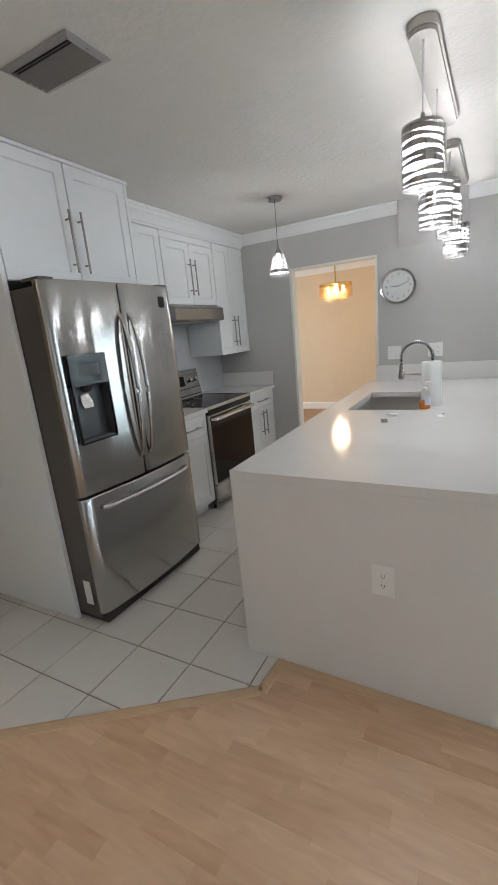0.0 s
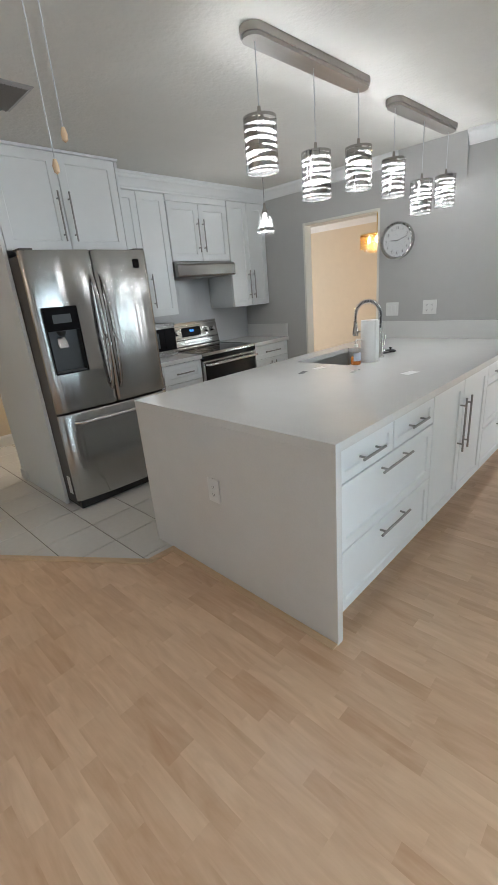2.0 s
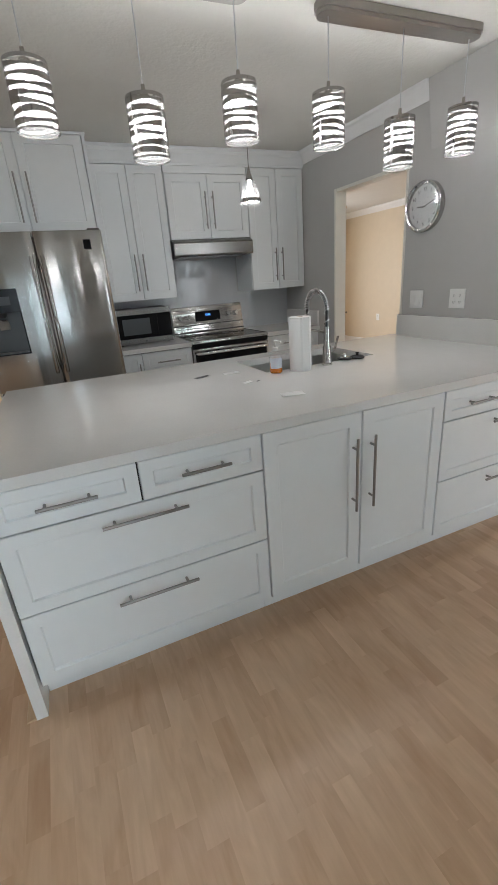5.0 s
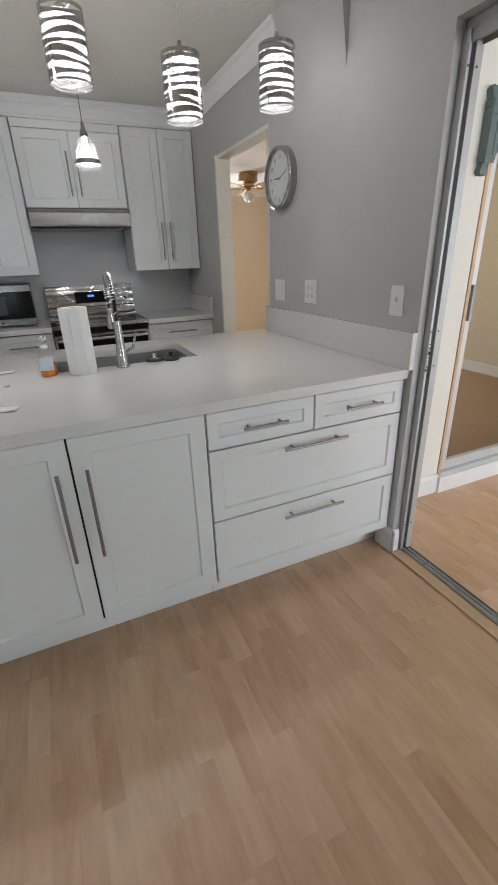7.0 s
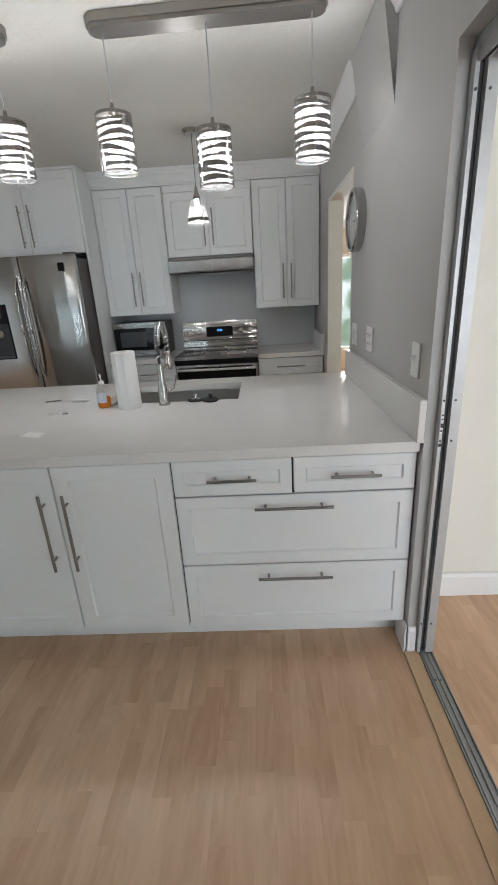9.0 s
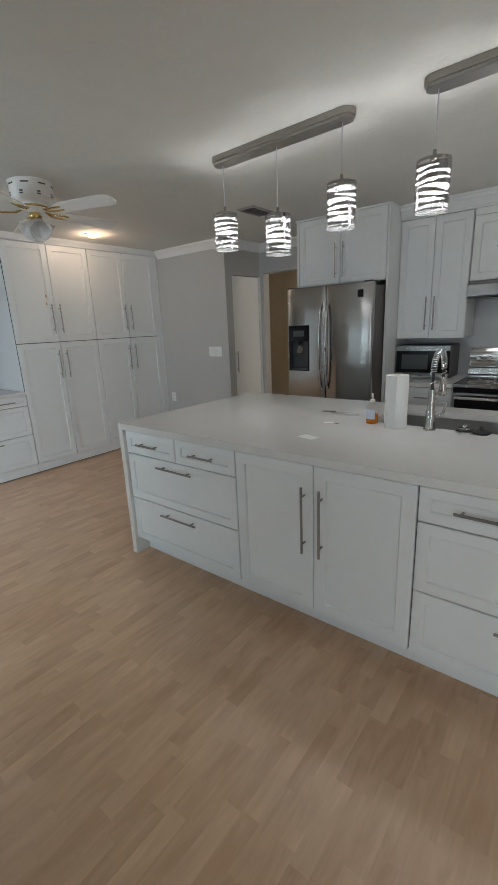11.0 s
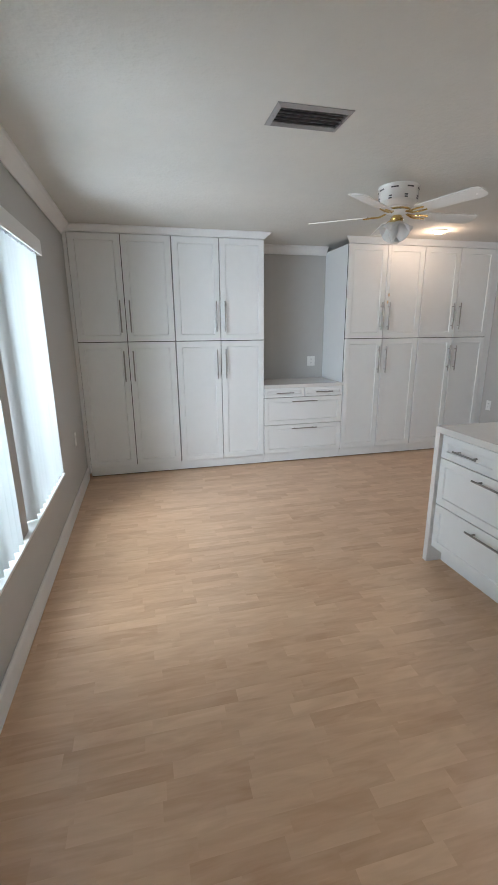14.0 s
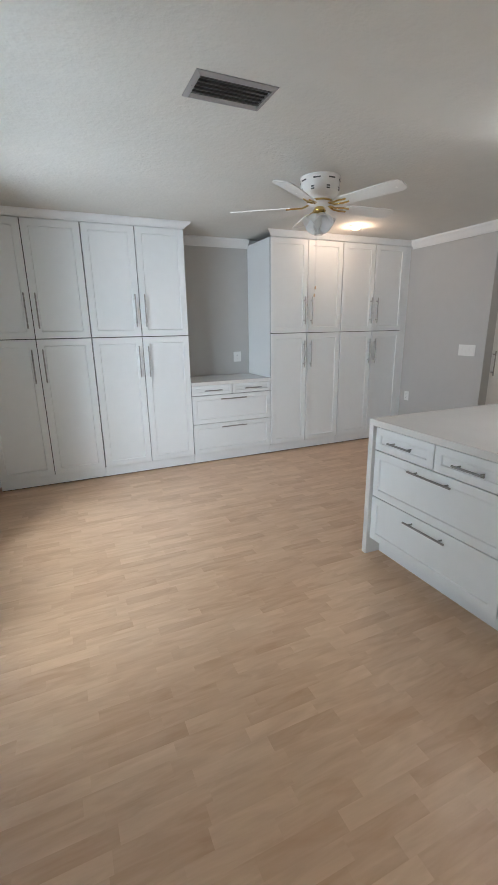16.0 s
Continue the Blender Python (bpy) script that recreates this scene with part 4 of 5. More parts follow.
part("collar", lathe([(0.0, 0.120), (0.014, 0.120), (0.014, 0.134), (0.006, 0.138), (0.0, 0.138)], 20), plate_white, sp)
part("pump", tube([(0, 0, 0.136), (0, 0, 0.163), (0.004, 0, 0.168), (0.034, 0.012, 0.166), (0.040, 0.014, 0.160)], 0.005, 8), plate_white, sp, smooth=True)

for px, py, top_mat in ((-0.310, 3.308, chrome), (-0.297, 3.388, rubber)):
    s = thing("sink_stopper", "round sink stopper with a small knob", "sink stopper", pose(px, py, CT + 0.0005), "sink stoppers")
    part("disc", lathe([(0.0, 0.0), (0.036, 0.0), (0.040, 0.004), (0.038, 0.010), (0.030, 0.016), (0.0, 0.018)], 28), top_mat, s, smooth=True)
    part("rim", lathe([(0.030, 0.0163), (0.041, 0.011), (0.042, 0.008), (0.041, 0.004)], 28), rubber, s, smooth=True)
    part("knob", lathe([(0.0, 0.018), (0.008, 0.018), (0.007, 0.026), (0.012, 0.030), (0.010, 0.036), (0.0, 0.037)], 16), top_mat, s, smooth=True)
for nm, px, py, w_, d_, rz, mt, lb in (("sticker", -0.455, 2.475, 0.035, 0.085, 12, ink, "dark paper sticker lying on the worktop"), ("paper_scrap", -0.438, 2.64, 0.05, 0.09, -8, plate_white, "folded white paper scrap on the worktop"),
                                       ("paper_scrap", -0.17, 2.62, 0.03, 0.06, 20, plate_white, "small white paper scrap on the worktop"), ("paper_scrap", 0.17, 2.68, 0.06, 0.10, -15, plate_white, "white paper slip on the worktop"),
                                       ("dark_clip", -0.16, 2.675, 0.012, 0.022, 30, ink, "tiny dark clip on the worktop")):
    bm = bmesh.new()
    g = bmesh.ops.create_grid(bm, x_segments=3, y_segments=4, size=0.5)["verts"]
    for v in g:
        v.co = Vector((v.co.x * w_, v.co.y * d_, 0.0008 + 0.004 * abs(v.co.x) * (1 + v.co.y)))
    bmesh.ops.solidify(bm, geom=bm.faces[:], thickness=0.0004)
    mesh_thing(nm, bm, mt, lb, "paper", pose(px, py, CT + 0.001, 0, 0, rz))

# ---- pendant lamps ----
SHADE_R, SHADE_H = 0.072, 0.205


def wavy_shade(seed):
    """A metal sleeve cut by wavy slots: rims, crossing bands and upright ribs."""
    rnd = random.Random(seed)
    bm = bmesh.new()
    seg, t = 56, 0.0015

    def band(zf, hf):
        quad = []
        for i in range(seg):
            a = 2 * math.pi * i / seg
            z, h = zf(a), hf(a)
            c, s = math.cos(a), math.sin(a)
            quad.append([bm.verts.new((r * c, r * s, zz)) for r, zz in ((SHADE_R, z - h), (SHADE_R, z + h), (SHADE_R - t, z + h), (SHADE_R - t, z - h))])
        for i in range(seg):
            a, b = quad[i], quad[(i + 1) % seg]
            for k in range(4):
                bm.faces.new((a[k], b[k], b[(k + 1) % 4], a[(k + 1) % 4]))
    band(lambda a: SHADE_H - 0.006, lambda a: 0.006)
    band(lambda a: 0.003, lambda a: 0.003)
    n = 7
    for j in range(n):
        zc = 0.024 + (SHADE_H - 0.046) * j / (n - 1)
        ph, ph2 = rnd.uniform(0, 6.28), rnd.uniform(0, 6.28)
        amp = rnd.uniform(0.003, 0.007)
        band(lambda a: zc + amp * math.sin(a + ph) + 0.003 * math.sin(2 * a + ph2), lambda a: 0.0074 + 0.0028 * math.sin(2 * a + ph2))
    for k in range(3):
        a = ph + k * 2.09
        rod(0.0012, SHADE_H - 0.004, "z", (SHADE_R * math.cos(a), SHADE_R * math.sin(a), 0.002), 6, bm=bm)
    return bm


def bulb_shape(r, h):
    return [(0.0, 0.0), (r * 0.55, 0.004), (r * 0.9, r * 0.45), (r, r * 0.95), (r * 0.85, r * 1.5), (r * 0.5, r * 2.2), (r * 0.42, h), (0.0, h)]


PENDANT_W = 15


def linear_pendant(cx, ys, bottoms, seed, tw=0.03):
    y_mid = sum(ys) / 3
    p = thing("linear_pendant", "brushed nickel bar lamp with three slotted cylinder shades", "pendant lamp", pose(cx, y_mid, 0, 0, 0, -math.degrees(tw)), "island lamps")
    half, wd = 0.455, 0.053

    def pill(h, w):
        out = []
        for i in range(25):
            a = math.pi * i / 24
            out.append((w * math.cos(a), h - w + w * math.sin(a)))
        return out + [(-x, -y) for x, y in out]
    bm = prism(pill(half, wd), CEIL - 0.030, CEIL - 0.001)
    prism(pill(half - 0.008, wd - 0.008), CEIL - 0.044, CEIL - 0.0302, bm)
    part("canopy", bm, satin_nickel, p, "brushed nickel ceiling bar", True)
    for k, (y, zb) in enumerate(zip(ys, bottoms)):
        dy = y - y_mid
        zt = zb + SHADE_H
        part("cord", tube([(0, dy, CEIL - 0.044), (0, dy, zt + 0.03)], 0.0022, 6), alu_light, p)
        part("socket", lathe([(0.0, 0.04), (0.007, 0.04), (0.009, 0.012), (0.018, 0.008), (0.020, -0.045), (0.0, -0.045)], 20, (0, dy, zt)), nickel, p, smooth=True)
        sh = part("shade", wavy_shade(seed + k), shade_metal, p, "slotted polished metal cylinder", True, at=pose(0, dy, zb, 0, 0, 70 * k + seed * 40))
        part("spider", blocks((-SHADE_R + 0.001, SHADE_R - 0.001, -0.004, 0.004, SHADE_H - 0.012, SHADE_H - 0.010), (-0.004, 0.004, -SHADE_R + 0.001, SHADE_R - 0.001, SHADE_H - 0.0145, SHADE_H - 0.0125)), shade_metal, sh)
        part("diffuser", lathe([(SHADE_R - 0.006, 0.002), (SHADE_R - 0.006, SHADE_H - 0.02)], 40), frost, sh, "frosted inner cylinder", True)
        part("bulb", lathe(bulb_shape(0.0165, 0.06), 20, (0, 0, 0.10)), bulb_cool, sh, "lit bulb", True)
        lamp_point("pendant_light", cx + tw * dy, y, zb + 0.122, PENDANT_W, (1.0, 0.96, 0.91), 0.04)
    return p


linear_pendant(-0.186, (1.895, 2.288, 2.678), (1.933, 1.857, 1.930), 1)
linear_pendant(-0.168, (3.112, 3.510, 3.905), (1.930, 1.853, 1.922), 5)

gp = thing("glass_pendant", "clear glass mini pendant with a lit bulb", "pendant lamp", pose(-1.385, 3.270, 0))
part("canopy", lathe([(0.0, CEIL - 0.001), (0.062, CEIL - 0.001), (0.062, CEIL - 0.012), (0.050, CEIL - 0.024), (0.0, CEIL - 0.026)], 32), nickel, gp, smooth=True)
part("cord", tube([(0, 0, CEIL - 0.025), (0, 0, 2.10)], 0.002, 6), black_matt, gp)
part("cap", lathe([(0.0, 2.125), (0.008, 2.12), (0.012, 2.09), (0.024, 2.06), (0.026, 2.045), (0.0, 2.045)], 24), nickel, gp, smooth=True)
part("glass_shade", lathe([(0.026, 2.060), (0.040, 2.04), (0.058, 1.99), (0.070, 1.93), (0.077, 1.888), (0.0745, 1.888), (0.0675, 1.93), (0.0555, 1.99), (0.0375, 2.04)], 36), lamp_glass, gp, "clear glass bell", True)
part("band", lathe([(0.0715, 1.930), (0.0755, 1.908), (0.0775, 1.908), (0.0735, 1.930)], 36), shade_metal, gp, "dark metal band", True)
part("bulb", lathe(bulb_shape(0.027, 0.095), 20, (0, 0, 1.955)), bulb_cool, gp, "lit bulb", True)
lamp_point("glass_pendant_light", -1.385, 3.270, 1.925, 9, (1.0, 0.95, 0.89), 0.02)

# living room chandelier
ch = thing("chandelier", "lit chandelier with hanging amber glass drops", "chandelier", pose(-1.69, 5.81, 0))
part("stem", tube([(0, 0, CEIL - 0.002), (0, 0, 2.0)], 0.008, 8), brass, ch)
part("canopy", lathe([(0.0, CEIL - 0.001), (0.06, CEIL - 0.001), (0.055, CEIL - 0.03), (0.0, CEIL - 0.04)], 24), brass, ch, smooth=True)
part("hoop", lathe([(0.20, 1.985), (0.21, 1.985), (0.21, 2.0), (0.20, 2.0), (0.20, 1.985)], 40), brass, ch)
part("spokes", blocks((-0.2, 0.2, -0.004, 0.004, 1.988, 1.997), (-0.004, 0.004, -0.2, 0.2, 1.987, 1.996)), brass, ch)
drops = bmesh.new()
for r, zb, n in ((0.205, 1.83, 36), (0.15, 1.80, 26), (0.09, 1.78, 16)):
    for i in range(n):
        a = 2 * math.pi * i / n
        for j in range(5):
            bmesh.ops.create_icosphere(drops, subdivisions=1, radius=0.012, matrix=Matrix.Translation((r * math.cos(a), r * math.sin(a), zb + 0.034 * j + 0.01)))
tagged(part("glass_drops", drops, glassy("amber_glass", (1.0, 0.86, 0.6), 0.05), ch, "strings of glass drops"), kind="stuff")
for i in range(4):
    a = i * math.pi / 2 + 0.4
    part("bulb", lathe(bulb_shape(0.02, 0.07), 14, (0.1 * math.cos(a), 0.1 * math.sin(a), 1.90)), bulb_warm, ch, "lit warm bulb", True)
lamp_point("chandelier_light", -1.69, 5.81, 1.86, 46, (1.0, 0.77, 0.52), 0.1)

# unseen hall lamp, added out of view to brighten the tan hall walls
hl = thing("unseen_hall_lamp", "unseen round ceiling lamp added to light the hall", "ceiling light", pose(-3.6, 2.6, 0))
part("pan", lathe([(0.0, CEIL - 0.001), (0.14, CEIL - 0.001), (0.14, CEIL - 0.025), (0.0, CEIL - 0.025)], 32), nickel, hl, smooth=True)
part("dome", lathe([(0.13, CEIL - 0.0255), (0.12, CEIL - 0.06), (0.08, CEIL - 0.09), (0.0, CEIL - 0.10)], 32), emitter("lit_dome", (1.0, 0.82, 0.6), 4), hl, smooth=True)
lamp_point("hall_fill_light", -3.6, 2.6, CEIL - 0.16, 72, (1.0, 0.93, 0.83), 0.08)

# recessed spot
sl = thing("recessed_spot", "lit recessed ceiling spot before the tall cabinets", "ceiling light", pose(-0.79, -0.40, 0))
part("trim_ring", lathe([(0.055, CEIL - 0.001), (0.085, CEIL - 0.001), (0.080, CEIL - 0.008), (0.055, CEIL - 0.010)], 36), enamel, sl, smooth=True)
part("lens", lathe([(0.0, CEIL - 0.030), (0.035, CEIL - 0.026), (0.054, CEIL - 0.008), (0.054, CEIL - 0.002)], 30), spot_glow, sl, "glowing lens", True)
lamp_point("spot_light", -0.79, -0.40, CEIL - 0.06, 13, (1.0, 0.68, 0.44), 0.03)


# ---- ceiling vents ----
def ceiling_vent(x0, x1, y0, y1, tilt_deg, label):
    v = thing("ceiling_vent", label, "air vent", pose((x0 + x1) / 2, (y0 + y1) / 2, CEIL), "ceiling vents")
    hx, hy, f = (x1 - x0) / 2, (y1 - y0) / 2, 0.022
    bm = bmesh.new()
    outer = [(-hx, -hy), (hx, -hy), (hx, hy), (-hx, hy)]
    inner = [(-hx + f, -hy + f), (hx - f, -hy + f), (hx - f, hy - f), (-hx + f, hy - f)]
    rings = [[bm.verts.new((x, y, z)) for x, y in pts] for pts, z in ((outer, -0.001), (outer, -0.004), (inner, -0.012), (inner, -0.001))]
    for a, b in zip(rings, rings[1:]):
        for i in range(4):
            bm.faces.new((a[i], a[(i + 1) % 4], b[(i + 1) % 4], b[i]))
    part("frame", bm, vent_paint, v)
    part("duct", block(-hx + f, hx - f, -hy + f, hy - f, -0.0015, -0.0005), vent_dark, v)
    n = 6
    for i in range(n):
        u = -1 + (i + 0.5) * 2 / n
        part("slat", block(-hx + f, hx - f, -0.0085, 0.0085, -0.0006, 0.0006), vent_slat, v, at=pose(0, u * (hy - f), -0.010, -tilt_deg if u > -0.6 else tilt_deg, 0, 0))
    for sx in (-1, 1):
        part("screw", rod(0.004, 0.002, "z", (sx * (hx - f / 2), 0, -0.0105)), handle_metal, v)


ceiling_vent(-1.49, -1.155, 1.20, 1.392, 46, "grey metal ceiling vent near the fridge")
ceiling_vent(1.175, 1.535, 1.405, 1.622, 40, "grey metal ceiling vent with dark slats")


# ---- ceiling fans ----
def ceiling_fan(x, y, turn, label, body=enamel, leaf=enamel, body_label="white enamel motor housing", leaf_label="white fan blade"):
    f = thing("ceiling_fan", label, "ceiling fan", pose(x, y, 0, 0, 0, turn), "ceiling fans")
    part("housing", lathe([(0.0, CEIL - 0.001), (0.138, CEIL - 0.001), (0.140, CEIL - 0.008), (0.134, CEIL - 0.014), (0.132, CEIL - 0.040), (0.134, CEIL - 0.046), (0.132, CEIL - 0.098), (0.112, CEIL - 0.122), (0.085, CEIL - 0.130), (0.0, CEIL - 0.132)], 40), body, f, body_label, True)
    for i in range(8):
        part("vent_slot", block(0.131, 0.1345, -0.024, 0.024, CEIL - 0.032, CEIL - 0.024), slot_dark, f, at=pose(0, 0, 0, 0, 0, i * 45 + 12))
        for zs in (0.078, 0.092):
            part("vent_slot", block(0.130, 0.1345, -0.011, 0.011, CEIL - zs - 0.004, CEIL - zs + 0.004), slot_dark, f, at=pose(0, 0, 0, 0, 0, i * 45))
    for i in range(5):
        part("screw_hole", rod(0.007, 0.003, "x", (0.0835, 0, CEIL - 0.147), 12), slot_dark, f, at=pose(0, 0, 0, 0, 0, i * 72 + 36))
    part("flywheel", lathe([(0.0, CEIL - 0.128), (0.085, CEIL - 0.13), (0.085, CEIL - 0.16), (0.05, CEIL - 0.175), (0.0, CEIL - 0.178)], 32), body, f, smooth=True)
    part("brass_ring", lathe([(0.085, CEIL - 0.140), (0.089, CEIL - 0.143), (0.089, CEIL - 0.150), (0.085, CEIL - 0.153)], 32), brass, f, smooth=True)
    for i in range(5):
        a = i * 72
        outline = [(0.20, -0.052), (0.58, -0.066), (0.615, -0.055), (0.63, -0.03), (0.63, 0.03), (0.615, 0.055), (0.58, 0.066), (0.20, 0.052)]
        bl = part("blade", prism(outline, -0.003, 0.003), leaf, f, leaf_label, at=pose(0, 0, CEIL - 0.172, 0, 0, a) @ pose(0, 0, 0, -13, 0, 0))
        ir = tube([(0.07, 0, 0.012), (0.12, 0.012, -0.006), (0.17, 0.022, -0.006), (0.23, 0.02, -0.007)], 0.006, 8)
        tube([(0.07, 0, 0.012), (0.12, -0.012, -0.006), (0.17, -0.022, -0.006), (0.23, -0.02, -0.007)], 0.006, 8, ir)
        part("blade_iron", ir, brass, bl, "brass blade bracket", True)
    part("light_hub", lathe([(0.0, CEIL - 0.178), (0.03, CEIL - 0.178), (0.045, CEIL - 0.20), (0.035, CEIL - 0.225), (0.012, CEIL - 0.245), (0.0, CEIL - 0.25)], 28), brass, f, smooth=True)
    for i in range(4):
        m = pose(0, 0, CEIL - 0.21, 0, 0, 45 + 90 * i) @ pose(0.04, 0, 0, 0, 50, 0)
        part("arm", tube([(0, 0, 0), (0.0, 0, -0.045)], 0.009, 10), brass, f, smooth=True, at=m)
        part("lamp_shade", lathe([(0.022, -0.040), (0.034, -0.050), (0.054, -0.082), (0.060, -0.115), (0.072, -0.142), (0.069, -0.142), (0.057, -0.115), (0.051, -0.082), (0.020, -0.042)], 24), shade_glass, f, "frosted tulip glass shade", True, at=m)
    for dx, dyc, zb in ((-0.012, -0.02, 1.745), (-0.032, -0.035, 1.695)):
        part("pull_chain", tube([(dx, dyc, CEIL - 0.215), (dx, dyc, zb)], 0.0009, 5), alu_light, f)
        part("chain_knob", lathe([(0.0, 0.0), (0.005, 0.004), (0.006, 0.014), (0.003, 0.024), (0.0, 0.025)], 12, (dx, dyc, zb - 0.02)), trim_wood, f, smooth=True)


ceiling_fan(0.375, 0.715, 36, "white hugger ceiling fan with brass trim and tulip lights")
ceiling_fan(-4.5, 5.75, 20, "antique brass ceiling fan in the living room", old_brass, trim_wood, "antique brass motor housing", "light wooden fan blade")

# ---- wall clock ----
ck = thing("wall_clock", "round wall clock with a brushed steel rim", "clock", pose(-0.647, NY, 1.757, 90, 0, 0))
part("rim", lathe([(0.0, 0.001), (0.148, 0.001), (0.152, 0.010), (0.152, 0.044), (0.146, 0.050), (0.134, 0.048), (0.130, 0.026), (0.0, 0.026)], 48), steel_h, ck, smooth=True)
part("face", lathe([(0.0, 0.0275), (0.130, 0.0275), (0.130, 0.0265)], 48), clock_face, ck)
part("glass", lathe([(0.0, 0.042), (0.134, 0.042), (0.134, 0.0415), (0.0, 0.0415)], 48), clear_glass, ck)
for hour in range(1, 13):
    curve = bpy.data.curves.new("numeral", "FONT")
    curve.body, curve.size, curve.align_x, curve.align_y, curve.extrude = str(hour), 0.030, "CENTER", "CENTER", 0.0004
    text = bpy.data.objects.new("numeral", curve)
    numeral = new("numeral", bpy.data.meshes.new_from_object(text))
    bpy.data.objects.remove(text)
    numeral.data.materials.append(ink)
    numeral.parent = ck
    numeral.matrix_basis = pose(0.102 * math.sin(hour * math.pi / 6), 0.102 * math.cos(hour * math.pi / 6), 0.0282)
part("hour_hand", block(-0.003, 0.003, -0.012, 0.06, 0.029, 0.030), ink, ck, at=pose(0, 0, 0, 0, 0, 85))
part("minute_hand", block(-0.002, 0.002, -0.015, 0.095, 0.031, 0.032), ink, ck, at=pose(0, 0, 0, 0, 0, -72))
part("pin", rod(0.005, 0.005, "z", (0, 0, 0.0285)), ink, ck)

# ---- tall cabinets on the south wall ----
PY = -0.85                    # carcass front
PX = [2.785, 1.842, 0.904, -0.034, -0.965, -1.90]


def pantry(x_left, x_right, label):
    w = x_left - x_right
    c = cabinet("pantry_cabinet", label, w, 0.585, 0.108, 2.378, pose(x_left, PY, 0, 0, 0, FACE_N), "tall cabinets")
    part("side_panel", blocks((0, 0.004, 0.006, 0.585, 0.108, 2.377), (w - 0.004, w, 0.006, 0.585, 0.108, 2.377)), cab_white, c)
    part("plinth", block(0.001, w - 0.001, 0.012, 0.58, 0.011, 0.1075), cab_white, c)
    # recessed near-black strip draws the line of shade at the floor
    part("plinth_base", block(0.004, w - 0.004, 0.030, 0.57, 0.001, 0.0108), gap_shade, c, "near-black strip painting the shade under the plinth")
    for x0, x1, hx in ((0.005, w / 2 - G, w / 2 - 0.045), (w / 2 + G, w - 0.005, w / 2 + 0.045)):
        door_front(c, x0, x1, 0.112, 1.387, hx, 1.152, 0.30)
        door_front(c, x0, x1, 1.394, 2.376, hx, 1.632, 0.30)
    return c


pantry(PX[0], PX[1], "tall white shaker pantry cabinet beside the window wall")
pantry(PX[1], PX[2], "tall white shaker pantry cabinet with four doors")
pantry(PX[3], PX[4], "tall white shaker pantry cabinet beside the niche")
pantry(PX[4], PX[5], "tall white shaker pantry cabinet in the corner")
w = PX[2] - PX[3]
c = cabinet("desk_cabinet", "low white three-row drawer cabinet in the niche", w, 0.585, 0.115, 0.868, pose(PX[2], PY, 0, 0, 0, FACE_N))
drawer(c, G, w / 2 - G, 0.762, 0.866, 0.20)
drawer(c, w / 2 + G, w - G, 0.762, 0.866, 0.20)
drawer(c, G, w - G, 0.450, 0.756, 0.30, 0.715)
drawer(c, G, w - G, 0.118, 0.444, 0.30, 0.405)
part("plinth", block(0.001, w - 0.001, 0.012, 0.58, 0.011, 0.1145), cab_white, c)
# same painted shade line under the desk plinth
part("plinth_base", block(0.004, w - 0.004, 0.030, 0.57, 0.001, 0.0108), gap_shade, c, "near-black strip painting the shade under the plinth")
mesh_thing("quartz_counter", block(PX[3] + 0.003, PX[2] - 0.003, SY + 0.001, PY + 0.025, 0.869, 0.905, 0.002), quartz, "white quartz top on the low cabinet", "worktop")
pc = [(-0.55, 2.380), (0.006, 2.380), (0.012, 2.392), (0.050, 2.420), (0.062, 2.437), (-0.55, 2.437)]
structure("trim_1", sweep(pc, (PX[0] + 0.03, PY + 0.02), (PX[2], PY + 0.02), (0, 1), cut=(0, 1)), cab_white, "white crown over the tall cabinets")
structure("trim_2", sweep(pc, (PX[3], PY + 0.02), (PX[5] - 0.076, PY + 0.02), (0, 1), cut=(1, 0)), cab_white, "white crown over the tall cabinets")
mesh_thing("filler_strip", block(PX[0] + 0.001, EX - 0.004, PY - 0.02, PY + 0.026, 0.055, 2.379), cab_white, "narrow white filler strip beside the window wall", "trim")
mesh_thing("filler_strip", block(SWX + 0.004, PX[5] - 0.001, PY - 0.02, PY + 0.012, 0.001, 2.376), cab_white, "narrow white filler strip beside the switch wall", "trim")

# ---- closet door ----
cd = thing("door_1", "flat white closet door with a long steel handle", "door", pose(-2.04, SWY, 0, 0, 0, 180))
tagged(cd, kind="structure")
part("slab", block(0.0, 0.575, 0.0, 0.035, 0.012, 2.05, 0.002), trim_white, cd)
part("casing", blocks((0.577, 0.605, -0.014, -0.001, 0.001, 2.06)), trim_white, cd)
bar_pull(cd, 0.05, 1.05, 0.26, True)

# ---- east window with vertical blinds ----
win = tagged(thing("window_1", "wide window in a white frame", "window"), kind="structure")
fr_b = []
for y in (W0, 1.31, 1.475, W1 - 0.05):
    fr_b.append((EX + 0.08, EX + 0.13, y, y + 0.05, WZ0 + 0.0505, WZ1 - 0.0505))
part("window_frame", blocks(*fr_b, (EX + 0.08, EX + 0.13, W0, W1, WZ0, WZ0 + 0.05), (EX + 0.08, EX + 0.13, W0, W1, WZ1 - 0.05, WZ1)), alu_light, win)
for y, y_end in ((W0 + 0.05, 1.31), (1.525, W1 - 0.05)):
    g = part("pane", block(EX + 0.10, EX + 0.106, y, y_end, WZ0 + 0.05, WZ1 - 0.05), door_glass, win)
    g.visible_shadow = False
part("window_sill", block(EX - 0.015, EX + 0.079, W0 + 0.001, W1 - 0.001, WZ0 + 0.0005, WZ0 + 0.016, 0.004), trim_white, win)
bl = thing("vertical_blind", "white vertical blind drawn across the window", "blind", pose(EX + 0.025, 0, 0))
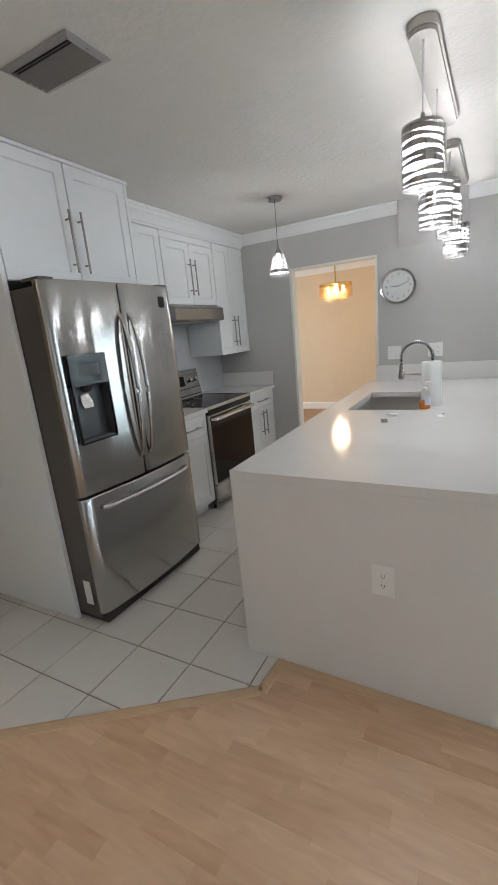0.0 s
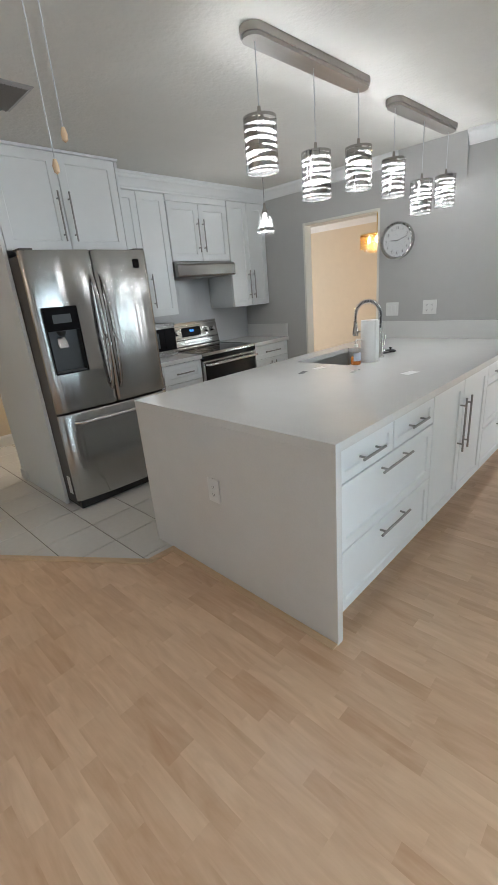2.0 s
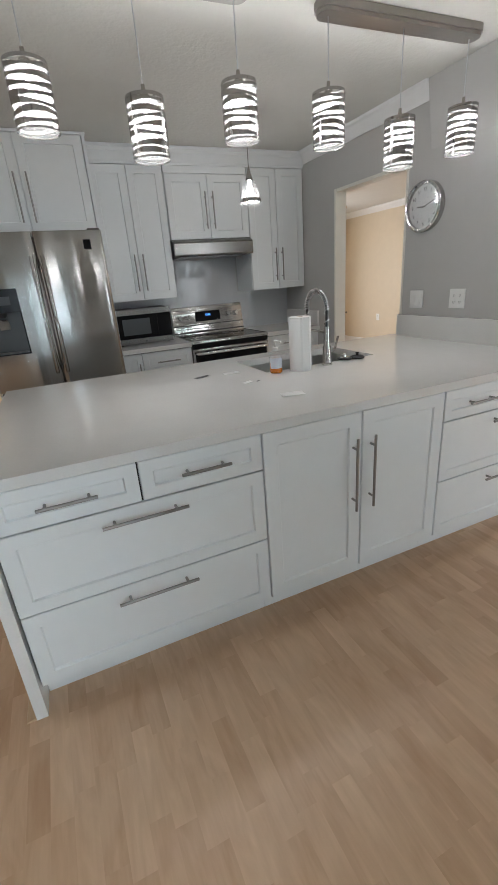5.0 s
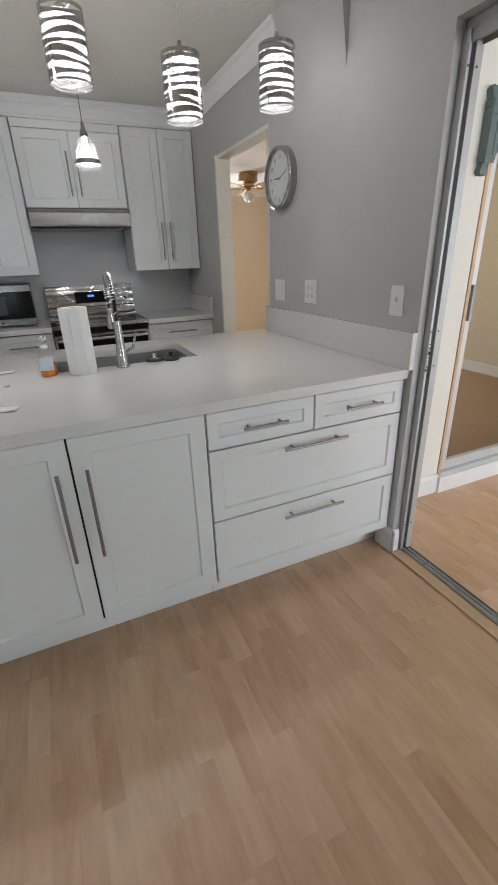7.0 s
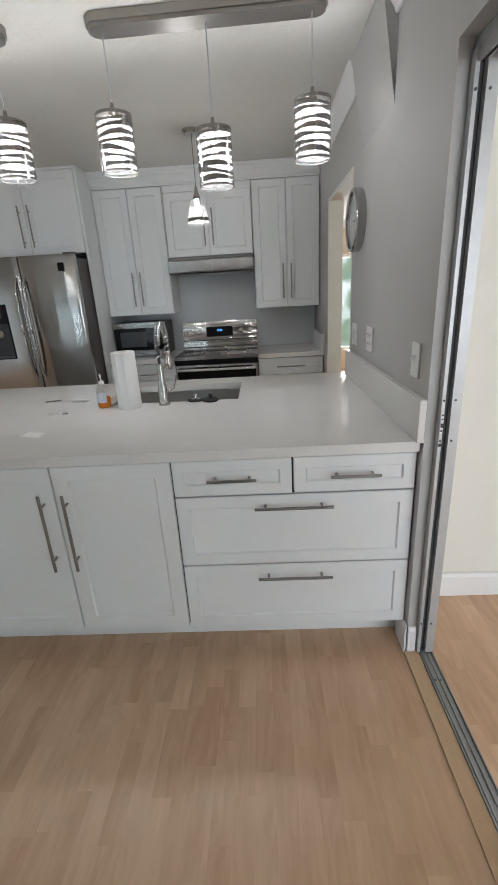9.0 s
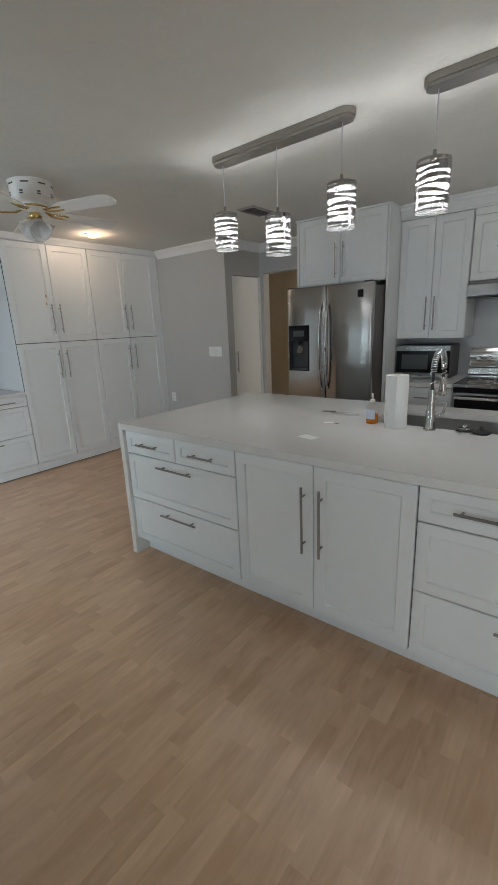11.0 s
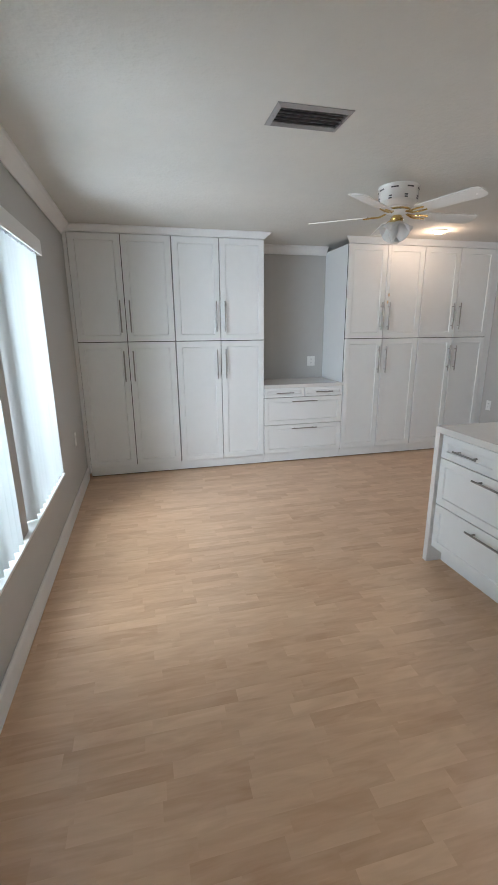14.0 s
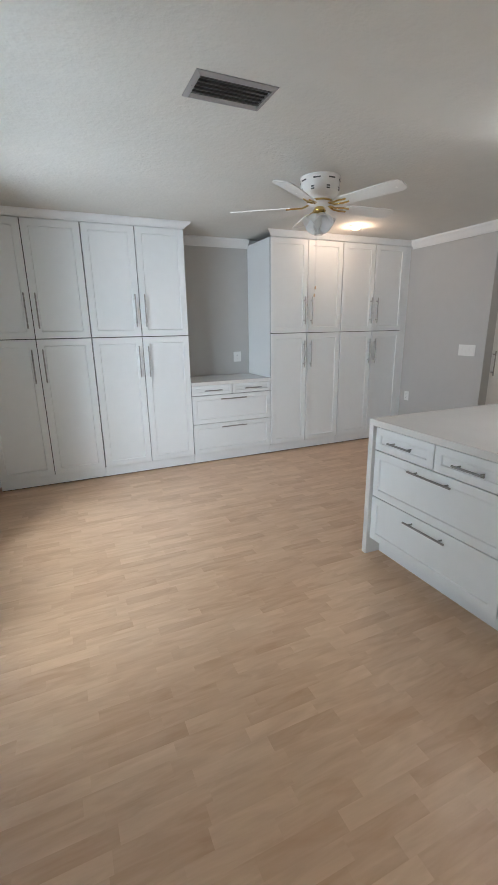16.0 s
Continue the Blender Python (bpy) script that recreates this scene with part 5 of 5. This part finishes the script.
part("valance", blocks((-0.058, -0.048, 0.335, 2.47, 1.99, 2.085), (-0.048, -0.028, 0.335, 0.345, 1.99, 2.085), (-0.048, -0.028, 2.46, 2.47, 1.99, 2.085), (-0.048, -0.028, 0.345, 2.46, 2.077, 2.085)), trim_white, bl, "white valance board")
part("head_rail", block(-0.015, 0.02, 0.385, 2.40, 1.995, 2.025), alu_light, bl)
slat = bmesh.new()
cols = [(-0.044 + 0.088 * i / 6, 0.016 * math.sin(math.pi * i / 6)) for i in range(7)]
lo = [slat.verts.new((y, x, 0.0)) for x, y in cols]
hi = [slat.verts.new((y, x, 1.52)) for x, y in cols]
for i in range(6):
    slat.faces.new((lo[i], lo[i + 1], hi[i + 1], hi[i]))
slat_me = finish(slat, "slat", blind_mat, True)
y = 0.42
rb = random.Random(4)
while y < 2.385:
    if not 1.315 < y < 1.525:
        s = new("slat", slat_me)
        s.parent = bl
        s.matrix_basis = pose(0, y, 0.472, 0, 0, -42 + rb.uniform(-4, 4))
    y += 0.076

# ---- sliding glass door to the sunroom ----
sd = tagged(thing("door_2", "grey aluminium sliding glass door, standing open", "sliding door", pose(0, 0.019, 0)), kind="structure")
DX0, DX1, DH = 0.462, 2.738, 2.020
JAMB = ((4.2250, 4.2365), (4.2575, 4.2895))
for ja, jb in JAMB:
    part("door_frame", block(DX0, DX0 + 0.028, ja, jb, 0.013, DH - 0.03), alu_jamb, sd, "pale grey aluminium side channel")
    part("door_frame", block(DX1 - 0.028, DX1, ja, jb, 0.013, DH - 0.03), alu_jamb, sd, "pale grey aluminium side channel")
part("frame_groove", blocks((DX0, DX0 + 0.006, 4.2370, 4.2570, 0.013, DH - 0.03)), slot_dark, sd, "dark groove")
part("head_rail", blocks((DX0, DX1, 4.2335, 4.2880, DH - 0.029, DH - 0.001), (DX0, DX1, 4.2335, 4.2380, DH - 0.062, DH - 0.0295), (DX0, DX1, 4.2555, 4.2605, DH - 0.055, DH - 0.0295), (DX0, DX1, 4.2835, 4.2880, DH - 0.062, DH - 0.0295)), alu, sd, "darker head rail")
part("floor_track", blocks((DX0, DX1, 4.2335, 4.2880, 0.001, 0.006), (DX0, DX1, 4.2340, 4.2380, 0.0062, 0.014), (DX0, DX1, 4.2440, 4.2550, 0.0062, 0.011), (DX0, DX1, 4.2640, 4.2750, 0.0062, 0.011), (DX0, DX1, 4.2835, 4.2875, 0.0062, 0.014)), alu, sd)
for zz in (0.16, 0.93, 1.07, 1.90):
    for ys_ in (4.2310, 4.2680):
        part("screw", rod(0.004, 0.002, "x", (DX0 + 0.0282, ys_, zz), 10), slot_dark, sd)
for xs_ in (0.62, 1.08):
    for ys_ in (4.2495, 4.2695):
        part("screw", rod(0.004, 0.0015, "z", (xs_, ys_, 0.0111), 10), slot_dark, sd)
kp = part("latch_keeper", block(DX0 + 0.0283, DX0 + 0.0305, 4.2262, 4.2355, 0.958, 1.030, 0.0005), alu_light, sd, "bright latch plate")
for zz in (1.0215, 1.0070, 0.9670):
    part("screw", rod(0.0034, 0.0015, "x", (DX0 + 0.0306, 4.2310, zz), 12), slot_dark, kp)
part("bolt", block(DX0 + 0.0306, DX0 + 0.038, 4.2275, 4.2350, 0.980, 0.993, 0.001), black_matt, kp)
part("catch", block(DX0 + 0.0283, DX0 + 0.032, 4.2268, 4.2345, 0.911, 0.921, 0.0008), black_matt, sd)
for x0, x1, yc in ((1.20, 2.36, 4.2495), (1.62, 2.708, 4.2695)):
    pn = part("sliding_panel", blocks((x0, x0 + 0.034, yc - 0.0085, yc + 0.0085, 0.022, DH - 0.065), (x1 - 0.034, x1, yc - 0.0085, yc + 0.0085, 0.022, DH - 0.065),
                                      (x0 + 0.034, x1 - 0.034, yc - 0.0085, yc + 0.0085, 0.022, 0.075), (x0 + 0.034, x1 - 0.034, yc - 0.0085, yc + 0.0085, DH - 0.115, DH - 0.065)), alu, sd)
    g = part("pane", block(x0 + 0.03, x1 - 0.03, yc - 0.003, yc + 0.003, 0.07, DH - 0.11), door_glass, pn)
    part("gasket", blocks((x0 + 0.0345, x0 + 0.040, yc - 0.0070, yc - 0.0035, 0.0755, DH - 0.1155), (x0 + 0.040, x1 - 0.034, yc - 0.0070, yc - 0.0035, 0.0755, 0.081)), rubber, pn, "black rubber gasket")
    g.visible_shadow = False

# ---- sunroom: glass door to the living room, with a carved bracket ----
ld = tagged(thing("door_3", "white-framed sliding glass door in the cream wall", "sliding door"), kind="structure")
part("door_sill", blocks((0.02, SUNX0 + 0.03, 4.842, 6.598, 0.001, 0.105)), trim_white, ld, "white step sill")
part("door_frame", blocks((0.03, SUNX0 + 0.006, 6.578, 6.598, 0.1055, 1.948), (0.03, SUNX0 + 0.006, 4.862, 6.578, 1.90, 1.948), (0.03, SUNX0 + 0.012, 4.862, 6.578, 0.1055, 0.13)), alu_light, ld)
part("door_jamb", block(0.03, SUNX0 + 0.006, 4.842, 4.862, 0.1055, 1.948), trim_wood, ld, "bare wood jamb")
for y0, y1, xc in ((4.864, 5.75, 0.105), (5.69, 6.576, 0.065)):
    pn = part("sliding_panel", blocks((xc - 0.014, xc + 0.014, y0, y0 + 0.05, 0.132, 1.898), (xc - 0.014, xc + 0.014, y1 - 0.05, y1, 0.132, 1.898), (xc - 0.014, xc + 0.014, y0 + 0.05, y1 - 0.05, 0.132, 0.19), (xc - 0.014, xc + 0.014, y0 + 0.05, y1 - 0.05, 1.85, 1.898)), alu_light, ld)
    g = part("pane", block(xc - 0.003, xc + 0.003, y0 + 0.045, y1 - 0.045, 0.185, 1.855), door_glass, pn)
    g.visible_shadow = False
    if xc > 0.1:
        part("pull_handle", block(xc + 0.015, xc + 0.035, y0 + 0.015, y0 + 0.035, 1.02, 1.20, 0.004), alu, pn)
bk = thing("carved_bracket", "sage green painted wooden corner bracket on the cream wall", "bracket", pose(SUNX0, 4.788, 0, 0, 0, 90))
yb = -0.001
part("post", block(-0.02, 0.02, -0.045, yb, 1.72, 1.917, 0.005), sage, bk)
for z_c in (1.892, 1.715):
    part("post_collar", block(-0.028, 0.028, -0.052, -0.0455, z_c, z_c + 0.028), sage, bk)
part("beam", block(-0.02, 1.75, -0.05, yb, 1.9175, 1.948, 0.004), sage, bk)
part("inner_rail", blocks((0.028, 0.048, -0.04, yb, 1.73, 1.89), (0.028, 0.30, -0.04, yb, 1.89, 1.912)), sage, bk)
part("brace", tube([(0.05, -0.02, 1.75), (0.11, -0.02, 1.815), (0.18, -0.02, 1.862), (0.27, -0.02, 1.892)], 0.012, 8), sage, bk, smooth=True)
for a in (20, 45, 68):
    ca, sa = math.cos(radians(a)), math.sin(radians(a))
    part("spoke", tube([(0.052, -0.02, 1.885), (0.052 + 0.12 * ca * 0.9, -0.02, 1.885 - 0.095 * sa)], 0.006, 6), sage, bk)
for zc, s in ((1.949, 1), (1.719, -1)):
    part("finial", prism([(-0.012, zc), (0.012, zc), (0.024, zc + s * 0.036), (0.012, zc + s * 0.05), (0.0, zc + s * 0.043), (-0.012, zc + s * 0.05), (-0.024, zc + s * 0.036)], 0.001, 0.03), sage, bk, "fan-shaped finial", at=Matrix(((1, 0, 0, 0), (0, 0, -1, 0), (0, 1, 0, 0), (0, 0, 0, 1))))
sb = thing("sunroom_blind", "white vertical blind in the sunroom window", "blind", pose(2.2, SUNY - 0.03, 0))
part("head_rail", block(0, 0.9, -0.02, 0.02, 1.88, 1.92), trim_white, sb)
sl_bm = bmesh.new()
lo = [sl_bm.verts.new((x, y, 0.0)) for x, y in ((-0.044, 0.0), (0.0, 0.012), (0.044, 0.0))]
hi = [sl_bm.verts.new((x, y, 1.5)) for x, y in ((-0.044, 0.0), (0.0, 0.012), (0.044, 0.0))]
for i in range(2):
    sl_bm.faces.new((lo[i], lo[i + 1], hi[i + 1], hi[i]))
sl_me = finish(sl_bm, "slat", blind_mat)
for i in range(11):
    s = new("slat", sl_me)
    s.parent = sb
    s.matrix_basis = pose(0.05 + i * 0.08, 0, 0.38, 0, 0, 9)

# living room window and garden beyond
lw = tagged(thing("window_2", "tall window looking onto a bright garden", "window"), kind="structure")
part("window_frame", blocks((LIVX - 0.1, LIVX - 0.05, LW0, LW0 + 0.05, 0.35, 1.95), (LIVX - 0.1, LIVX - 0.05, LW1 - 0.05, LW1, 0.35, 1.95), (LIVX - 0.1, LIVX - 0.05, LW0 + 0.05, LW1 - 0.05, 0.35, 0.40), (LIVX - 0.1, LIVX - 0.05, LW0 + 0.05, LW1 - 0.05, 1.90, 1.95)), trim_white, lw)

structure("backdrop", block(-9.05, -9.0, 2.0, 9.5, -0.4, 3.4), garden, "bright leafy garden beyond the living room window")

# ---- floors, pieces last ----
PITCH = 0.32
TX, TY = -0.815, 1.300         # a joint crossing of the tiles
A, B = Vector((SWX, 0.452)), Vector((-0.75, 1.293))
NRM = Vector((-(B - A).y, (B - A).x)).normalized()      # towards the tiles


def clip(poly, p, n):
    """The part of a convex outline on the side of p that n points to."""
    out = []
    for i, a in enumerate(poly):
        b = poly[(i + 1) % len(poly)]
        da, db = (Vector(a) - p).dot(n), (Vector(b) - p).dot(n)
        if da >= 0:
            out.append(a)
        if (da > 0) != (db > 0) and da != db:
            s = da / (da - db)
            out.append((a[0] + (b[0] - a[0]) * s, a[1] + (b[1] - a[1]) * s))
    return out


def area(poly):
    return abs(sum(a[0] * b[1] - b[0] * a[1] for a, b in zip(poly, poly[1:] + poly[:1]))) / 2 if len(poly) > 2 else 0


def slab_piece(poly, z_top, z_bot, e):
    """A flat piece with a small bevel round its upper edge."""
    bm = bmesh.new()
    c = Vector((sum(p[0] for p in poly) / len(poly), sum(p[1] for p in poly) / len(poly)))

    def ring(inset, z):
        r = []
        for p in poly:
            d = Vector(p) - c
            r.append(bm.verts.new((p[0] - math.copysign(min(inset, abs(d.x)), d.x), p[1] - math.copysign(min(inset, abs(d.y)), d.y), z)))
        return r
    a, b, t = ring(0, z_bot), ring(0, z_top - e), ring(e, z_top)
    k = len(poly)
    for lo_, hi_ in ((a, b), (b, t)):
        for i in range(k):
            bm.faces.new((lo_[i], lo_[(i + 1) % k], hi_[(i + 1) % k], hi_[i]))
    bm.faces.new(t)
    return bm


floor = structure("floor", blocks((SWX, EX, SY, NY2, -0.06, -0.012), (SUNX0, SUNX1, NY2, SUNY, -0.06, -0.012)), slot_dark, "light maple three-strip laminate floor")
tiled = structure("tiled_floor", blocks((HALLX, SWX, -1.5, NY, -0.06, -0.004), (SWX, -0.75, 0.2, NY, -0.0115, -0.004)), grout, "white glazed square floor tiles with dark joints")
tiled.location.z = -0.0005
structure("carpet_floor", blocks((LIVX, 0.13, NY2, LIVY, -0.06, 0.004), (-1.66, -0.85, NY, NY2 - 0.0005, -0.06, 0.004)), carpet, "tan carpet")
trims = bmesh.new()
TP = [(-0.025, 0.0005), (0.025, 0.0005), (0.022, 0.008), (0.012, 0.011), (-0.012, 0.011), (-0.022, 0.008)]
sweep(TP, tuple(A), tuple(B), tuple(NRM), trims)
sweep(TP, (-0.75, 1.278), (-0.735, 1.496), (-1, 0), trims)
EP = [(0.002, 0.0005), (0.034, 0.0005), (0.032, 0.005), (0.020, 0.009), (0.002, 0.011)]
sweep(EP, (-0.735, IY0 + IY_WEST * (IX + 0.735) / (IX - IXB)), (IX - 0.002, IY0), (-0.04, -0.999), trims)
structure("floor_moulding", trims, trim_wood, "maple transition moulding between tile and laminate")
structure("door_threshold", blocks((0.48, 2.73, 4.196, 4.252, 0.0005, 0.008)), trim_wood, "maple threshold strip")

BW, BL = 0.1905, 1.215
rows = random.Random(11)
made = {}
for x_lo, x_hi, y_lo, y_hi in ((SWX, EX, 1.30 - BW * 15, NY2), (SUNX0, SUNX1, 1.30 + BW * 15, SUNY)):
    y = y_lo
    while y < y_hi - 0.01:
        x = x_lo - rows.uniform(0, BL)
        ya, yb2 = max(y, SY if y_lo < 0 else NY2), min(y + BW, y_hi)
        while x < x_hi:
            xa, xb = max(x, x_lo), min(x + BL, x_hi)
            x += BL
            if xb - xa < 0.01 or yb2 - ya < 0.01:
                continue
            g = 0.0
            poly = [(xa + g, ya + g), (xb - g, ya + g), (xb - g, yb2 - g), (xa + g, yb2 - g)]
            if y_lo < 0:
                if yb2 <= 1.301:
                    poly = clip(poly, A, -NRM)
                else:
                    poly = clip(poly, Vector((-0.75, 0)), Vector((1, 0)))
            if len(poly) < 3 or area(poly) < 0.0005:
                continue
            ox, oy = poly[0]
            key = tuple((round(px - ox, 4), round(py - oy, 4)) for px, py in poly)
            if key not in made:
                made[key] = finish(slab_piece(list(key), 0.0, -0.011, 0.00012), "plank", floor_wood)
            pl = new("plank", made[key])
            pl.parent, pl.location = floor, (ox, oy, 0)
        y += BW
tiles = {}
for i in range(-11, 1):
    for j in range(-9, 10):
        x0, y0 = TX + i * PITCH, TY + j * PITCH
        poly = [(x0 + 0.003, y0 + 0.003), (x0 + PITCH - 0.003, y0 + 0.003), (x0 + PITCH - 0.003, y0 + PITCH - 0.003), (x0 + 0.003, y0 + PITCH - 0.003)]
        poly = clip(poly, Vector((HALLX + 0.003, 0)), Vector((1, 0)))
        poly = clip(poly, Vector((0, NY - 0.002)), Vector((0, -1)))
        if x0 + PITCH > SWX:
            poly = clip(clip(poly, A, NRM), Vector((-0.75, 0)), Vector((-1, 0)))
        if len(poly) < 3 or area(poly) < 0.0005:
            continue
        ox, oy = poly[0]
        key = tuple((round(px - ox, 4), round(py - oy, 4)) for px, py in poly)
        if key not in tiles:
            tiles[key] = finish(slab_piece(list(key), 0.0, -0.0055, 0.0015), "tile", tile_mat)
        t_ob = new("tile", tiles[key])
        t_ob.parent, t_ob.location = tiled, (ox, oy, 0.0005)

# herringbone backsplash
splash = tagged(thing("backsplash", "grey marble herringbone backsplash", "backsplash"), kind="structure")
part("grout_bed", blocks((WX + 0.0005, WX + 0.004, 2.275, NY - 0.001, CT + 0.0005, 1.292), (WX + 0.0005, WX + 0.004, R0 + 0.002, R1 - 0.002, 1.292, 1.616)), marble_grout, splash)
hb = bmesh.new()
LT, WT = 0.074, 0.0245
hr = random.Random(3)


def splash_tile(cy, cz, ang):
    ca, sa = math.cos(ang), math.sin(ang)
    dx = hr.uniform(0.0, 0.0009)
    ti, tj = hr.uniform(-0.03, 0.03), hr.uniform(-0.03, 0.03)
    poly = [(cy + u * ca - v * sa, cz + u * sa + v * ca) for u, v in ((-LT / 2, -WT / 2), (LT / 2, -WT / 2), (LT / 2, WT / 2), (-LT / 2, WT / 2))]
    top_z = 1.616 if R0 < cy < R1 else 1.292
    for p, n in ((Vector((2.276, 0)), Vector((1, 0))), (Vector((NY - 0.002, 0)), Vector((-1, 0))), (Vector((0, CT + 0.001)), Vector((0, 1))), (Vector((0, top_z)), Vector((0, -1)))):
        poly = clip(poly, p, n)
        if len(poly) < 3:
            return
    x = WX + 0.0075 + dx
    lo_ = [hb.verts.new((WX + 0.003, py, pz)) for py, pz in poly]
    hi_ = [hb.verts.new((x + (py - cy) * ti + (pz - cz) * tj, py, pz)) for py, pz in poly]
    k = len(poly)
    hb.faces.new(hi_)
    for i in range(k):
        hb.faces.new((lo_[i], lo_[(i + 1) % k], hi_[(i + 1) % k], hi_[i]))


GT = 0.0015
a_, b_ = WT + GT, LT + GT
r45 = math.radians(45)
for i in range(-60, 61):
    for j in range(-16, 17):
        # herringbone lattice: pairs step diagonally by one tile width
        u = i * a_ + j * b_ * 1.0
        v = i * a_ - j * b_ * 1.0
        for du, dv, an in ((LT / 2, WT / 2, 0.0), (-WT / 2 - GT + 0 * a_, LT / 2 + 0.0, math.pi / 2)):
            uu, vv = u + du, v + dv
            cy = 3.2 + (uu - vv) * math.cos(r45)
            cz = 1.2 + (uu + vv) * math.sin(r45)
            if 2.25 < cy < 4.25 and 0.88 < cz < 1.66:
                splash_tile(cy, cz, an + r45)
tiles_ob = part("herringbone_tiles", hb, marble, splash)
tagged(tiles_ob, kind="stuff")
